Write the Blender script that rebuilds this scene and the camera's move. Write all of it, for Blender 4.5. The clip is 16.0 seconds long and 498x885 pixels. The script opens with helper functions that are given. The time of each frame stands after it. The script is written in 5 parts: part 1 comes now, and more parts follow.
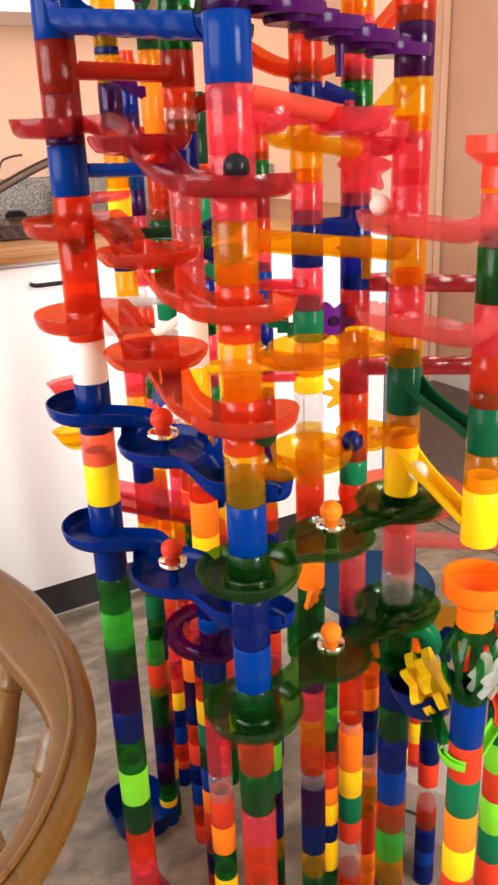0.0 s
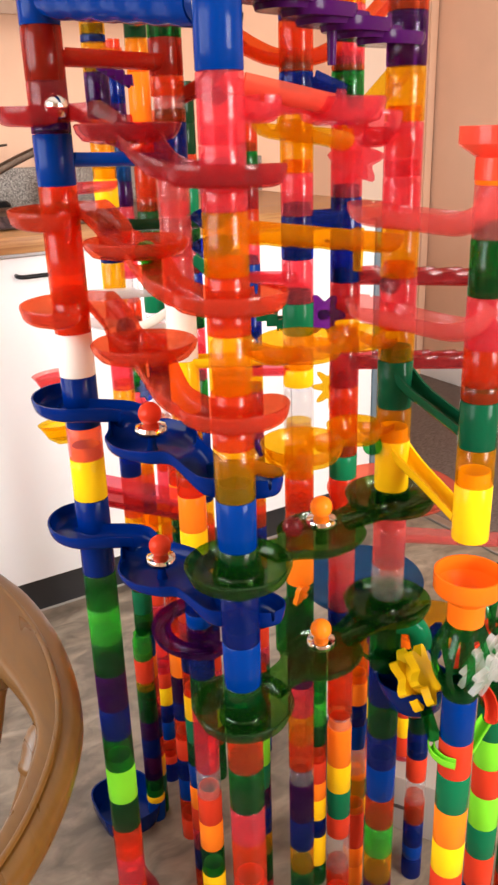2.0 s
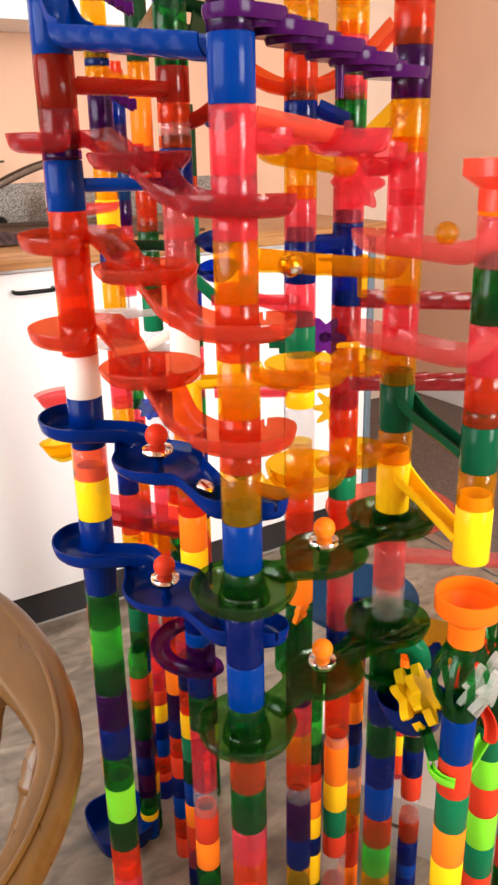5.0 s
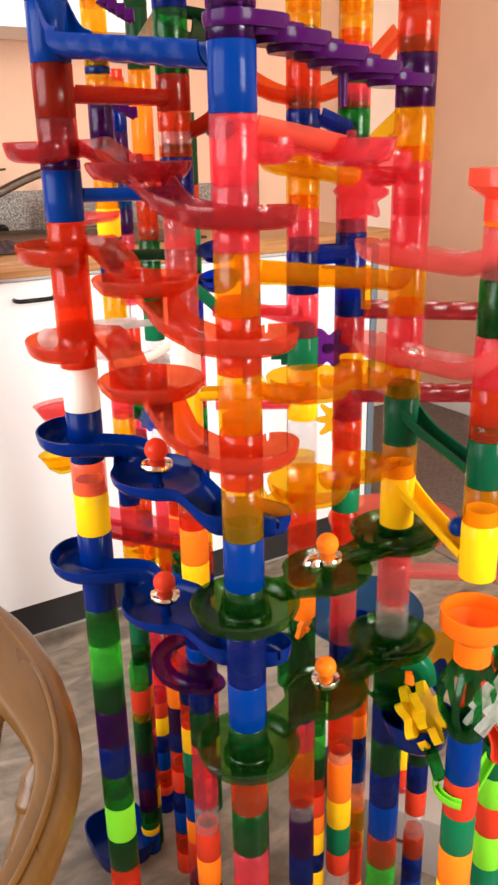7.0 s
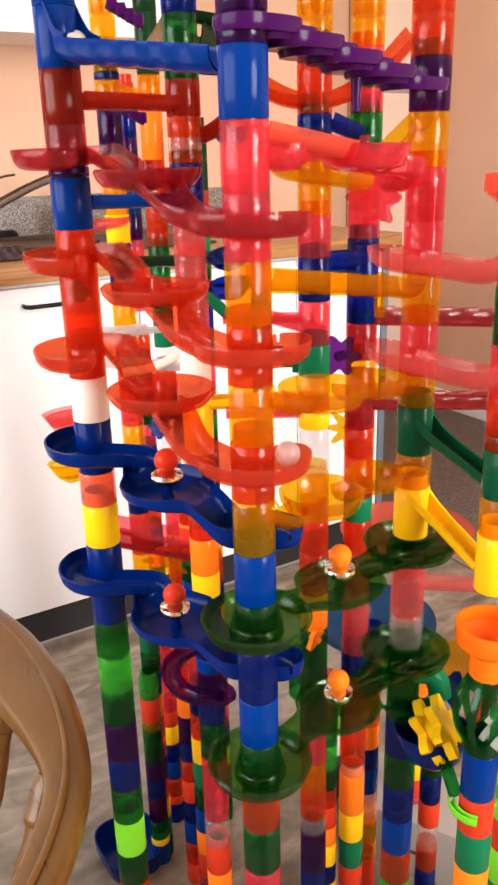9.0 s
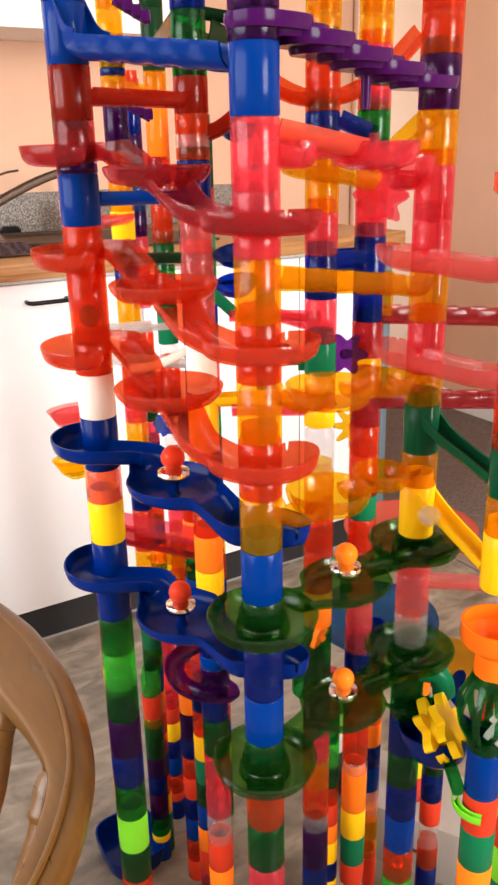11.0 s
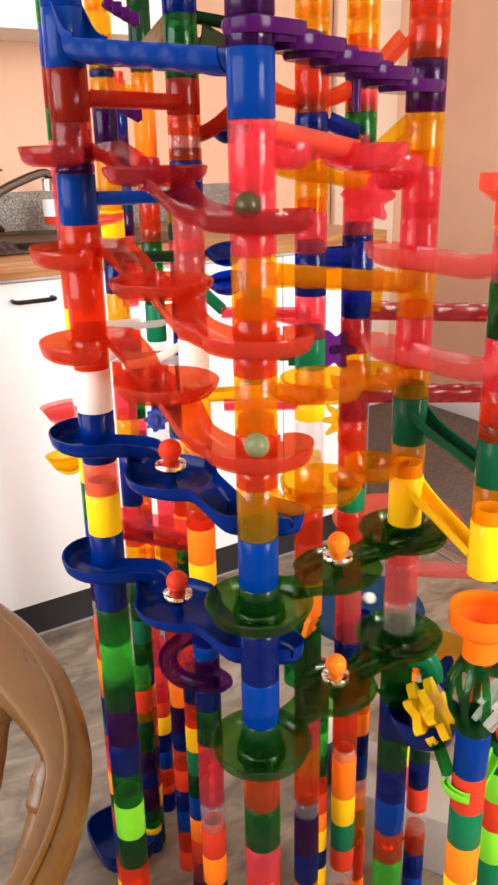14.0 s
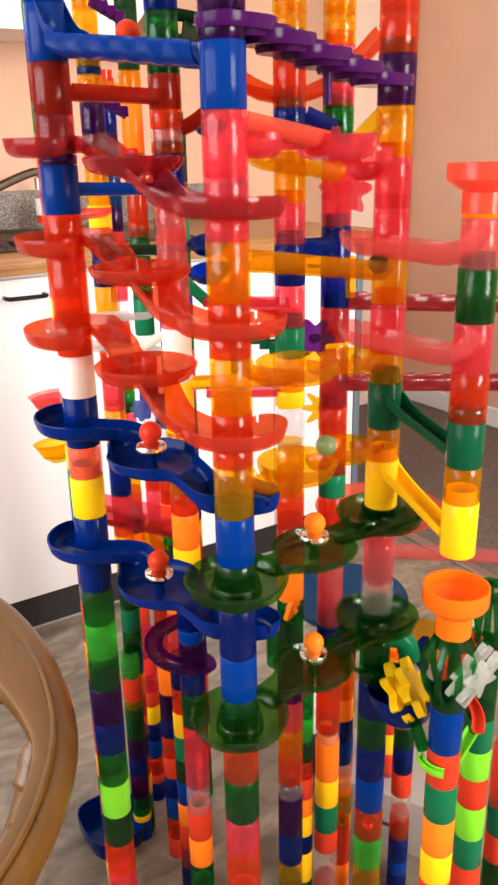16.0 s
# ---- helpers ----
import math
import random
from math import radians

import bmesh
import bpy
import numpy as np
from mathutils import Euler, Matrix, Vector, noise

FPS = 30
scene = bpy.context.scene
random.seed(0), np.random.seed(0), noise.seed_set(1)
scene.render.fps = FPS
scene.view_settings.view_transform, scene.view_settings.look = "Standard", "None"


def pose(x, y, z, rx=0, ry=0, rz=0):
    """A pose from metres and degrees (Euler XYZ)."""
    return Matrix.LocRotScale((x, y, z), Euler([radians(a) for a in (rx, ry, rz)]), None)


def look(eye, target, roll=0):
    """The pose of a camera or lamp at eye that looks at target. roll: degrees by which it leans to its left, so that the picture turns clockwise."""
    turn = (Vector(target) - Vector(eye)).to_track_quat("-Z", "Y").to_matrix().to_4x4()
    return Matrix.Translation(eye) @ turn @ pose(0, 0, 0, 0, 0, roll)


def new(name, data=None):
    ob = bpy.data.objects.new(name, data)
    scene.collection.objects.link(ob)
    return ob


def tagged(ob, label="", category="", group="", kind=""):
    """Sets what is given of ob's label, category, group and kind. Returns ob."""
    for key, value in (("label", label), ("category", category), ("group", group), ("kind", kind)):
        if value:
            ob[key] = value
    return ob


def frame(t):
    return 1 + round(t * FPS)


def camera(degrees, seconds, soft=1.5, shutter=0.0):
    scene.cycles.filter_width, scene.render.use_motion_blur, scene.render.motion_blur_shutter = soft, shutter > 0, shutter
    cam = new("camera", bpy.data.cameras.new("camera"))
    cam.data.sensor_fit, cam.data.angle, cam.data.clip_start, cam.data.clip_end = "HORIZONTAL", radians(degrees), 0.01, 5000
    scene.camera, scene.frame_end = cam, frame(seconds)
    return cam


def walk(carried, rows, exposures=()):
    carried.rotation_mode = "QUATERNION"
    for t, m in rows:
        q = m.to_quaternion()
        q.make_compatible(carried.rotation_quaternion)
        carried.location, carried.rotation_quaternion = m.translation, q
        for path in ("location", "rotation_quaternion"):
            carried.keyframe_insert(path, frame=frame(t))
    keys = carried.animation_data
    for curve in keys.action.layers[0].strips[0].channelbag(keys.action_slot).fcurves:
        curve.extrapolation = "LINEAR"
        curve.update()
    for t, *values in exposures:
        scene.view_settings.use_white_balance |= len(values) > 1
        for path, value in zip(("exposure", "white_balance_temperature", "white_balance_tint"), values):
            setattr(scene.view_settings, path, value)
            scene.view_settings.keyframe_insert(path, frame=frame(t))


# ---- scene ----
cam = camera(33.9, 16.0, 2.5, 0.6)
PATH = [
    (0, (0.1080, 0.0760, 1.1220), (0.9384, 1.5214, 0.4972), -2.2),
    (0.5, (0.1071, 0.0760, 1.1220), (0.9464, 1.5160, 0.4963), -2.0),
    (1, (0.1125, 0.0778, 1.1220), (0.9615, 1.5080, 0.4892), -1.9),
    (1.5, (0.1142, 0.0813, 1.1211), (0.9677, 1.5080, 0.4848), -1.9),
    (2, (0.1107, 0.0858, 1.1202), (0.9633, 1.5116, 0.4803), -1.8),
    (2.5, (0.1053, 0.0902, 1.1202), (0.9562, 1.5160, 0.4776), -1.7),
    (3, (0.1009, 0.0849, 1.1256), (0.9633, 1.5062, 0.4892), -1.5),
    (3.5, (0.0955, 0.0840, 1.1273), (0.9633, 1.5071, 0.5017), -1.5),
    (4, (0.0893, 0.0893, 1.1291), (0.9579, 1.5142, 0.5097), -1.4),
    (4.5, (0.0920, 0.0876, 1.1300), (0.9713, 1.5080, 0.5150), -1.1),
    (7, (0.1044, 0.1000, 1.1327), (0.9820, 1.5276, 0.5319), -1.2),
    (7.5, (0.1062, 0.1080, 1.1318), (0.9793, 1.5392, 0.5346), -1.2),
    (8, (0.1098, 0.1089, 1.1327), (0.9784, 1.5436, 0.5355), -1.3),
    (8.5, (0.1107, 0.1089, 1.1354), (0.9740, 1.5472, 0.5391), -1.4),
    (9, (0.1098, 0.1116, 1.1345), (0.9713, 1.5516, 0.5408), -1.5),
    (9.5, (0.1098, 0.1116, 1.1354), (0.9704, 1.5507, 0.5391), -1.4),
    (12, (0.1027, 0.1196, 1.1345), (0.9668, 1.5552, 0.5346), -1.0),
    (12.5, (0.1062, 0.1214, 1.1354), (0.9749, 1.5534, 0.5328), -0.9),
    (13, (0.1053, 0.1196, 1.1345), (0.9775, 1.5490, 0.5293), -0.8),
    (13.5, (0.0964, 0.1089, 1.1398), (0.9758, 1.5347, 0.5373), -1.0),
    (14, (0.0840, 0.1036, 1.1362), (0.9802, 1.5187, 0.5355), -1.1),
    (14.5, (0.0733, 0.1063, 1.1362), (0.9909, 1.5080, 0.5355), -0.9),
    (15, (0.0697, 0.0983, 1.1371), (0.9962, 1.4956, 0.5382), -0.9),
    (15.5, (0.0742, 0.0893, 1.1354), (0.9909, 1.4929, 0.5382), -1.0),
    (16, (0.0831, 0.0724, 1.1273), (0.9864, 1.4858, 0.5310), -1.1),
]
walk(cam, [(t, look(eye, target, roll)) for t, eye, target, roll in PATH])

# ---- light ----
world = bpy.data.worlds.new("sky")
scene.world = world
world.use_nodes = True
wn = world.node_tree.nodes
sky = wn.new("ShaderNodeTexSky")
sky.sky_type, sky.sun_disc, sky.sun_elevation, sky.sun_rotation = "NISHITA", False, radians(40), radians(200)
wn["Background"].inputs["Strength"].default_value = 0.12
world.node_tree.links.new(sky.outputs["Color"], wn["Background"].inputs["Color"])


def window_light(name, eye, target, w, h, power, colour):
    d = bpy.data.lights.new(name, "AREA")
    d.shape, d.size, d.size_y, d.energy, d.color = "RECTANGLE", w, h, power, colour
    ob = new(name, d)
    ob.matrix_world = look(eye, target)
    return ob


window_light("daylight_west", (-1.35, 0.9, 1.45), (1.0, 1.2, 0.8), 1.9, 1.3, 62, (0.96, 0.98, 1.0))
window_light("daylight_south", (1.3, -1.75, 1.5), (1.0, 1.0, 0.7), 1.0, 1.4, 110, (1.0, 0.97, 0.92))
scene.cycles.transparent_max_bounces = 32
scene.view_settings.exposure = 0.0

# ---- materials ----
def material(name):
    m = bpy.data.materials.new(name)
    m.use_nodes = True
    return m, m.node_tree.nodes, m.node_tree.links, m.node_tree.nodes["Principled BSDF"]


def noise_node(n, l, scale, detail=3.0, stretch=None):
    co = n.new("ShaderNodeTexCoord")
    t = n.new("ShaderNodeTexNoise")
    t.inputs["Scale"].default_value, t.inputs["Detail"].default_value = scale, detail
    if stretch:
        mp = n.new("ShaderNodeMapping")
        mp.inputs["Scale"].default_value = stretch
        l.new(co.outputs["Object"], mp.inputs["Vector"])
        l.new(mp.outputs["Vector"], t.inputs["Vector"])
    else:
        l.new(co.outputs["Object"], t.inputs["Vector"])
    return t


def ramp_node(n, l, src, stops):
    r = n.new("ShaderNodeValToRGB")
    e = r.color_ramp.elements
    while len(e) < len(stops):
        e.new(0.5)
    for k, (p, c) in zip(e, stops):
        k.position, k.color = p, (*c, 1)
    l.new(src, r.inputs["Fac"])
    return r


def bump_node(n, l, src, bsdf, strength, distance):
    b = n.new("ShaderNodeBump")
    b.inputs["Strength"].default_value, b.inputs["Distance"].default_value = strength, distance
    l.new(src, b.inputs["Height"])
    l.new(b.outputs["Normal"], bsdf.inputs["Normal"])


def rough_range(n, l, src, bsdf, lo, hi):
    mr = n.new("ShaderNodeMapRange")
    mr.inputs["To Min"].default_value, mr.inputs["To Max"].default_value = lo, hi
    mr.inputs["From Min"].default_value, mr.inputs["From Max"].default_value = 0.3, 0.7
    l.new(src, mr.inputs["Value"])
    l.new(mr.outputs["Result"], bsdf.inputs["Roughness"])


def solid_plastic(name, rgb):
    m, n, l, b = material(name)
    b.inputs["Base Color"].default_value = (*rgb, 1)
    b.inputs["Specular IOR Level"].default_value = 0.1
    t = noise_node(n, l, 90.0)
    rough_range(n, l, t.outputs["Fac"], b, 0.13, 0.2)
    bump_node(n, l, t.outputs["Fac"], b, 0.05, 0.0005)
    return m


def clear_plastic(name, rgb, body, tint):
    """Coloured see-through plastic: tinted light passes, some is scattered in the body, and a glossy skin lies over it."""
    m, n, l, b = material(name)
    n.remove(b)
    t = noise_node(n, l, 45.0)
    bump = n.new("ShaderNodeBump")
    bump.inputs["Strength"].default_value, bump.inputs["Distance"].default_value = 0.12, 0.001
    l.new(t.outputs["Fac"], bump.inputs["Height"])
    df = n.new("ShaderNodeBsdfDiffuse")
    tr = n.new("ShaderNodeBsdfTranslucent")
    for k in (df, tr):
        k.inputs["Color"].default_value = (*rgb, 1)
    mix1 = n.new("ShaderNodeMixShader")
    mix1.inputs["Fac"].default_value = 0.55
    l.new(df.outputs["BSDF"], mix1.inputs[1])
    l.new(tr.outputs["BSDF"], mix1.inputs[2])
    see = n.new("ShaderNodeBsdfTransparent")
    see.inputs["Color"].default_value = (*tint, 1)
    mix2 = n.new("ShaderNodeMixShader")
    mix2.inputs["Fac"].default_value = body
    l.new(see.outputs["BSDF"], mix2.inputs[1])
    l.new(mix1.outputs["Shader"], mix2.inputs[2])
    gl = n.new("ShaderNodeBsdfGlossy")
    gl.inputs["Roughness"].default_value = 0.14
    l.new(bump.outputs["Normal"], gl.inputs["Normal"])
    lw = n.new("ShaderNodeLayerWeight")
    lw.inputs["Blend"].default_value = 0.5
    p4 = n.new("ShaderNodeMath")
    p4.operation = "POWER"
    p4.inputs[1].default_value = 4.0
    l.new(lw.outputs["Facing"], p4.inputs[0])
    fr = n.new("ShaderNodeMath")
    fr.operation = "MULTIPLY_ADD"
    fr.inputs[1].default_value, fr.inputs[2].default_value = 0.3, 0.022
    l.new(p4.outputs["Value"], fr.inputs[0])
    mix3 = n.new("ShaderNodeMixShader")
    l.new(fr.outputs["Value"], mix3.inputs["Fac"])
    l.new(mix2.outputs["Shader"], mix3.inputs[1])
    l.new(gl.outputs["BSDF"], mix3.inputs[2])
    l.new(mix3.outputs["Shader"], n["Material Output"].inputs["Surface"])
    return m


PLASTIC = {
    "B": ("blue", solid_plastic("blue plastic", (0.0001, 0.027, 0.19))),
    "N": ("navy blue", solid_plastic("navy plastic", (0.0002, 0.014, 0.135))),
    "R": ("red", solid_plastic("red plastic", (0.6, 0.042, 0.015))),
    "O": ("orange", solid_plastic("orange plastic", (0.95, 0.21, 0.012))),
    "U": ("deep orange", solid_plastic("deep orange plastic", (0.95, 0.16, 0.008))),
    "Y": ("yellow", solid_plastic("yellow plastic", (0.95, 0.57, 0.008))),
    "G": ("green", solid_plastic("green plastic", (0.006, 0.14, 0.055))),
    "L": ("lime", solid_plastic("lime plastic", (0.2, 0.7, 0.03))),
    "W": ("white", solid_plastic("white plastic", (0.82, 0.78, 0.7))),
    "K": ("dark purple", solid_plastic("dark purple plastic", (0.045, 0.004, 0.066))),
    "F": ("coral", clear_plastic("coral plastic", (0.93, 0.23, 0.15), 0.38, (0.98, 0.53, 0.41))),
    "b": ("clear blue", clear_plastic("clear blue", (0.001, 0.05, 0.4), 0.24, (0.02, 0.16, 0.66))),
    "n": ("clear light blue", clear_plastic("clear light blue", (0.012, 0.1, 0.28), 0.3, (0.2, 0.46, 0.72))),
    "r": ("clear red", clear_plastic("clear red", (0.82, 0.13, 0.034), 0.22, (0.92, 0.4, 0.19))),
    "q": ("red", clear_plastic("red track plastic", (0.74, 0.125, 0.06), 0.28, (0.91, 0.39, 0.23))),
    "d": ("dark red", clear_plastic("dark red plastic", (0.46, 0.035, 0.015), 0.42, (0.74, 0.17, 0.1))),
    "P": ("pale pink", clear_plastic("pale pink plastic", (0.9, 0.3, 0.3), 0.2, (0.98, 0.67, 0.65))),
    "J": ("bottle green", solid_plastic("bottle green plastic", (0.004, 0.075, 0.032))),
    "D": ("dark green", solid_plastic("dark green plastic", (0.006, 0.03, 0.01))),
    "p": ("clear pink", clear_plastic("clear pink", (0.9, 0.17, 0.23), 0.18, (0.97, 0.48, 0.53))),
    "m": ("clear crimson", clear_plastic("clear crimson", (0.5, 0.06, 0.075), 0.22, (0.83, 0.33, 0.34))),
    "o": ("clear amber", clear_plastic("clear amber", (0.86, 0.41, 0.008), 0.15, (0.95, 0.73, 0.13))),
    "y": ("clear yellow", clear_plastic("clear yellow", (0.84, 0.45, 0.008), 0.15, (0.97, 0.81, 0.18))),
    "g": ("clear green", clear_plastic("clear green", (0.01, 0.2, 0.055), 0.15, (0.17, 0.67, 0.29))),
    "l": ("clear lime", clear_plastic("clear lime", (0.12, 0.7, 0.12), 0.22, (0.45, 0.96, 0.4))),
    "v": ("clear purple", clear_plastic("clear purple", (0.11, 0.008, 0.17), 0.2, (0.42, 0.13, 0.52))),
    "w": ("clear", clear_plastic("clear plastic", (0.85, 0.82, 0.8), 0.09, (0.96, 0.95, 0.95))),
    "c": ("frosted clear", clear_plastic("frosted clear plastic", (0.85, 0.85, 0.84), 0.4, (0.96, 0.96, 0.96))),
    "M": ("pale mint", clear_plastic("pale mint glass", (0.34, 0.5, 0.26), 0.6, (0.6, 0.8, 0.55))),
    "V": ("olive", clear_plastic("olive glass", (0.13, 0.13, 0.05), 0.6, (0.42, 0.42, 0.2))),
    "s": ("smoky green", clear_plastic("smoky green", (0.02, 0.13, 0.025), 0.13, (0.4, 0.66, 0.28))),
}


def plastic(c):
    return PLASTIC[c][1]


def metal(name, rgb, rough):
    m, n, l, b = material(name)
    b.inputs["Base Color"].default_value = (*rgb, 1)
    b.inputs["Metallic"].default_value = 1.0
    t = noise_node(n, l, 200.0)
    rough_range(n, l, t.outputs["Fac"], b, rough * 0.8, rough * 1.3)
    return m


CHROME = metal("polished steel", (0.78, 0.76, 0.72), 0.12)
TAP_METAL = metal("bronze grey metal", (0.11, 0.078, 0.06), 0.5)
STEEL = metal("brushed steel", (0.5, 0.48, 0.46), 0.35)
BLACK = solid_plastic("black metal", (0.012, 0.012, 0.013))


def painted(name, rgb, rough, amount=0.06, scale=3.0):
    m, n, l, b = material(name)
    t = noise_node(n, l, scale, 6.0)
    lo = tuple(c * (1 - amount) for c in rgb)
    hi = tuple(min(1, c * (1 + amount)) for c in rgb)
    r = ramp_node(n, l, t.outputs["Fac"], ((0.3, lo), (0.7, hi)))
    l.new(r.outputs["Color"], b.inputs["Base Color"])
    fine = noise_node(n, l, 140.0, 4.0)
    rough_range(n, l, fine.outputs["Fac"], b, rough * 0.85, rough * 1.15)
    bump_node(n, l, fine.outputs["Fac"], b, 0.012, 0.0005)
    return m


# wall peach made paler: daylight on the far wall, put into the colour
LIT_PEACH = painted("lit peach paint", (0.88, 0.72, 0.6), 0.6)
PEACH = painted("peach wall paint", (0.73, 0.465, 0.325), 0.75)
WHITE = painted("white gloss paint", (0.88, 0.91, 0.93), 0.32, 0.006)
WHITE_WALL = painted("white wall paint", (0.8, 0.78, 0.74), 0.7)
PLINTH = painted("black plinth", (0.018, 0.018, 0.02), 0.4)
GREY_PANEL = painted("blue grey panel", (0.13, 0.18, 0.22), 0.5)
CARTON = painted("grey carton", (0.36, 0.33, 0.3), 0.6)
DARK_CARTON = painted("dark carton", (0.05, 0.04, 0.035), 0.6)


def wood(name, a, b_, scale, stretch, rough):
    m, n, l, b = material(name)
    t = noise_node(n, l, scale, 8.0, stretch)
    t.inputs["Distortion"].default_value = 0.6
    r = ramp_node(n, l, t.outputs["Fac"], ((0.32, a), (0.68, b_)))
    l.new(r.outputs["Color"], b.inputs["Base Color"])
    rough_range(n, l, t.outputs["Fac"], b, rough * 0.8, rough * 1.2)
    bump_node(n, l, t.outputs["Fac"], b, 0.1, 0.001)
    return m


OAK = wood("oak worktop", (0.3, 0.13, 0.045), (0.52, 0.27, 0.1), 9.0, (1, 14, 14), 0.4)
CHAIR_WOOD = wood("golden varnished wood", (0.118, 0.049, 0.0075), (0.158, 0.069, 0.0115), 16.0, (4, 0.6, 4), 0.33)


def floor_material():
    m, n, l, b = material("stone look vinyl")
    big = noise_node(n, l, 2.2, 9.0, (1, 3.5, 1))
    big.inputs["Distortion"].default_value = 1.4
    r = ramp_node(n, l, big.outputs["Fac"], ((0.3, (0.165, 0.132, 0.097)), (0.5, (0.24, 0.196, 0.15)), (0.72, (0.325, 0.275, 0.217))))
    l.new(r.outputs["Color"], b.inputs["Base Color"])
    patch = noise_node(n, l, 14.0, 10.0, (1, 1.7, 1))
    patch.inputs["Distortion"].default_value = 0.8
    pr = ramp_node(n, l, patch.outputs["Fac"], ((0.36, (0.62, 0.6, 0.58)), (0.66, (1.25, 1.22, 1.18))))
    mul = n.new("ShaderNodeMix")
    mul.data_type, mul.blend_type = "RGBA", "MULTIPLY"
    mul.inputs["Factor"].default_value = 1.0
    l.new(r.outputs["Color"], mul.inputs["A"])
    l.new(pr.outputs["Color"], mul.inputs["B"])
    l.new(mul.outputs["Result"], b.inputs["Base Color"])
    fine = noise_node(n, l, 60.0, 4.0)
    rough_range(n, l, fine.outputs["Fac"], b, 0.3, 0.48)
    bump_node(n, l, fine.outputs["Fac"], b, 0.1, 0.001)
    return m


def carpet_material():
    m, n, l, b = material("brown ribbed carpet")
    t = noise_node(n, l, 70.0, 5.0, (1, 5, 1))
    r = ramp_node(n, l, t.outputs["Fac"], ((0.35, (0.09, 0.065, 0.055)), (0.65, (0.21, 0.165, 0.145))))
    l.new(r.outputs["Color"], b.inputs["Base Color"])
    b.inputs["Roughness"].default_value = 0.95
    bump_node(n, l, t.outputs["Fac"], b, 0.6, 0.004)
    return m


def granite_material():
    m, n, l, b = material("speckled granite")
    co = n.new("ShaderNodeTexCoord")
    v = n.new("ShaderNodeTexVoronoi")
    v.inputs["Scale"].default_value = 330.0
    l.new(co.outputs["Object"], v.inputs["Vector"])
    r = ramp_node(n, l, v.outputs["Color"], ((0.1, (0.09, 0.085, 0.08)), (0.5, (0.24, 0.22, 0.2)), (0.9, (0.42, 0.39, 0.36))))
    l.new(r.outputs["Color"], b.inputs["Base Color"])
    b.inputs["Roughness"].default_value = 0.25
    return m


FLOOR, CARPET, GRANITE = floor_material(), carpet_material(), granite_material()

# ---- mesh helpers ----
def mesh_of(bm, name, mat, smooth=True):
    bmesh.ops.recalc_face_normals(bm, faces=bm.faces)
    me = bpy.data.meshes.new(name)
    bm.to_mesh(me)
    bm.free()
    if smooth:
        me.polygons.foreach_set("use_smooth", [True] * len(me.polygons))
        me.set_sharp_from_angle(angle=radians(38))
    me.materials.append(mat)
    return me


def part(name, bm, mat, parent=None, label="", smooth=True):
    ob = new(name, mesh_of(bm, name, mat, smooth))
    ob.parent = parent
    return tagged(ob, label)


def thing(name, x, y, z, label, category, group="", kind=""):
    ob = new(name)
    ob.empty_display_size = 0.02
    ob.location = (x, y, z)
    return tagged(ob, label, category, group, kind)


def lathe(profile, n=28, bm=None, at=(0, 0, 0), a0=0.0, a1=360.0, closed=True):
    """Turns a closed outline of (radius, height) round the upright axis."""
    bm = bm or bmesh.new()
    full = abs(a1 - a0) >= 359.9
    k = n if full else n + 1
    rings = []
    for i in range(k):
        a = radians(a0 + (a1 - a0) * i / n)
        rings.append([bm.verts.new((at[0] + r * math.cos(a), at[1] + r * math.sin(a), at[2] + z)) for r, z in profile])
    m = len(profile)
    for i in range(n):
        p, q = rings[i], rings[(i + 1) % k]
        for j in range(m if closed else m - 1):
            f = (p[j], q[j], q[(j + 1) % m], p[(j + 1) % m])
            bm.faces.new(f)
    if not full:
        bm.faces.new(rings[0])
        bm.faces.new(list(reversed(rings[-1])))
    return bm


def ball(r, n=20, bm=None, at=(0, 0, 0)):
    bm = bm or bmesh.new()
    bmesh.ops.create_uvsphere(bm, u_segments=n, v_segments=n // 2 + 2, radius=r, matrix=Matrix.Translation(at))
    return bm


def box(x0, y0, z0, x1, y1, z1, bevel=0.0, bm=None, segments=2):
    b = bmesh.new()
    bmesh.ops.create_cube(b, size=1, matrix=Matrix.Translation(((x0 + x1) / 2, (y0 + y1) / 2, (z0 + z1) / 2)) @ Matrix.Diagonal((x1 - x0, y1 - y0, z1 - z0, 1)))
    if bevel:
        bmesh.ops.bevel(b, geom=list(b.edges), offset=bevel, segments=segments, affect="EDGES", profile=0.5)
    if bm is None:
        return b
    me = bpy.data.meshes.new("joined")
    b.to_mesh(me)
    b.free()
    bm.from_mesh(me)
    bpy.data.meshes.remove(me)
    return bm


def smooth_path(points, step=0.006):
    """A curve through the points, in short even steps."""
    P = [Vector(p) for p in points]
    P = [P[0] * 2 - P[1]] + P + [P[-1] * 2 - P[-2]]
    out = []
    for i in range(1, len(P) - 2):
        a, b, c, d = P[i - 1:i + 3]
        k = max(2, int((c - b).length / step))
        for j in range(k):
            t = j / k
            out.append(0.5 * ((2 * b) + (c - a) * t + (2 * a - 5 * b + 4 * c - d) * t * t + (3 * b - a - 3 * c + d) * t ** 3))
    out.append(P[-2])
    return out


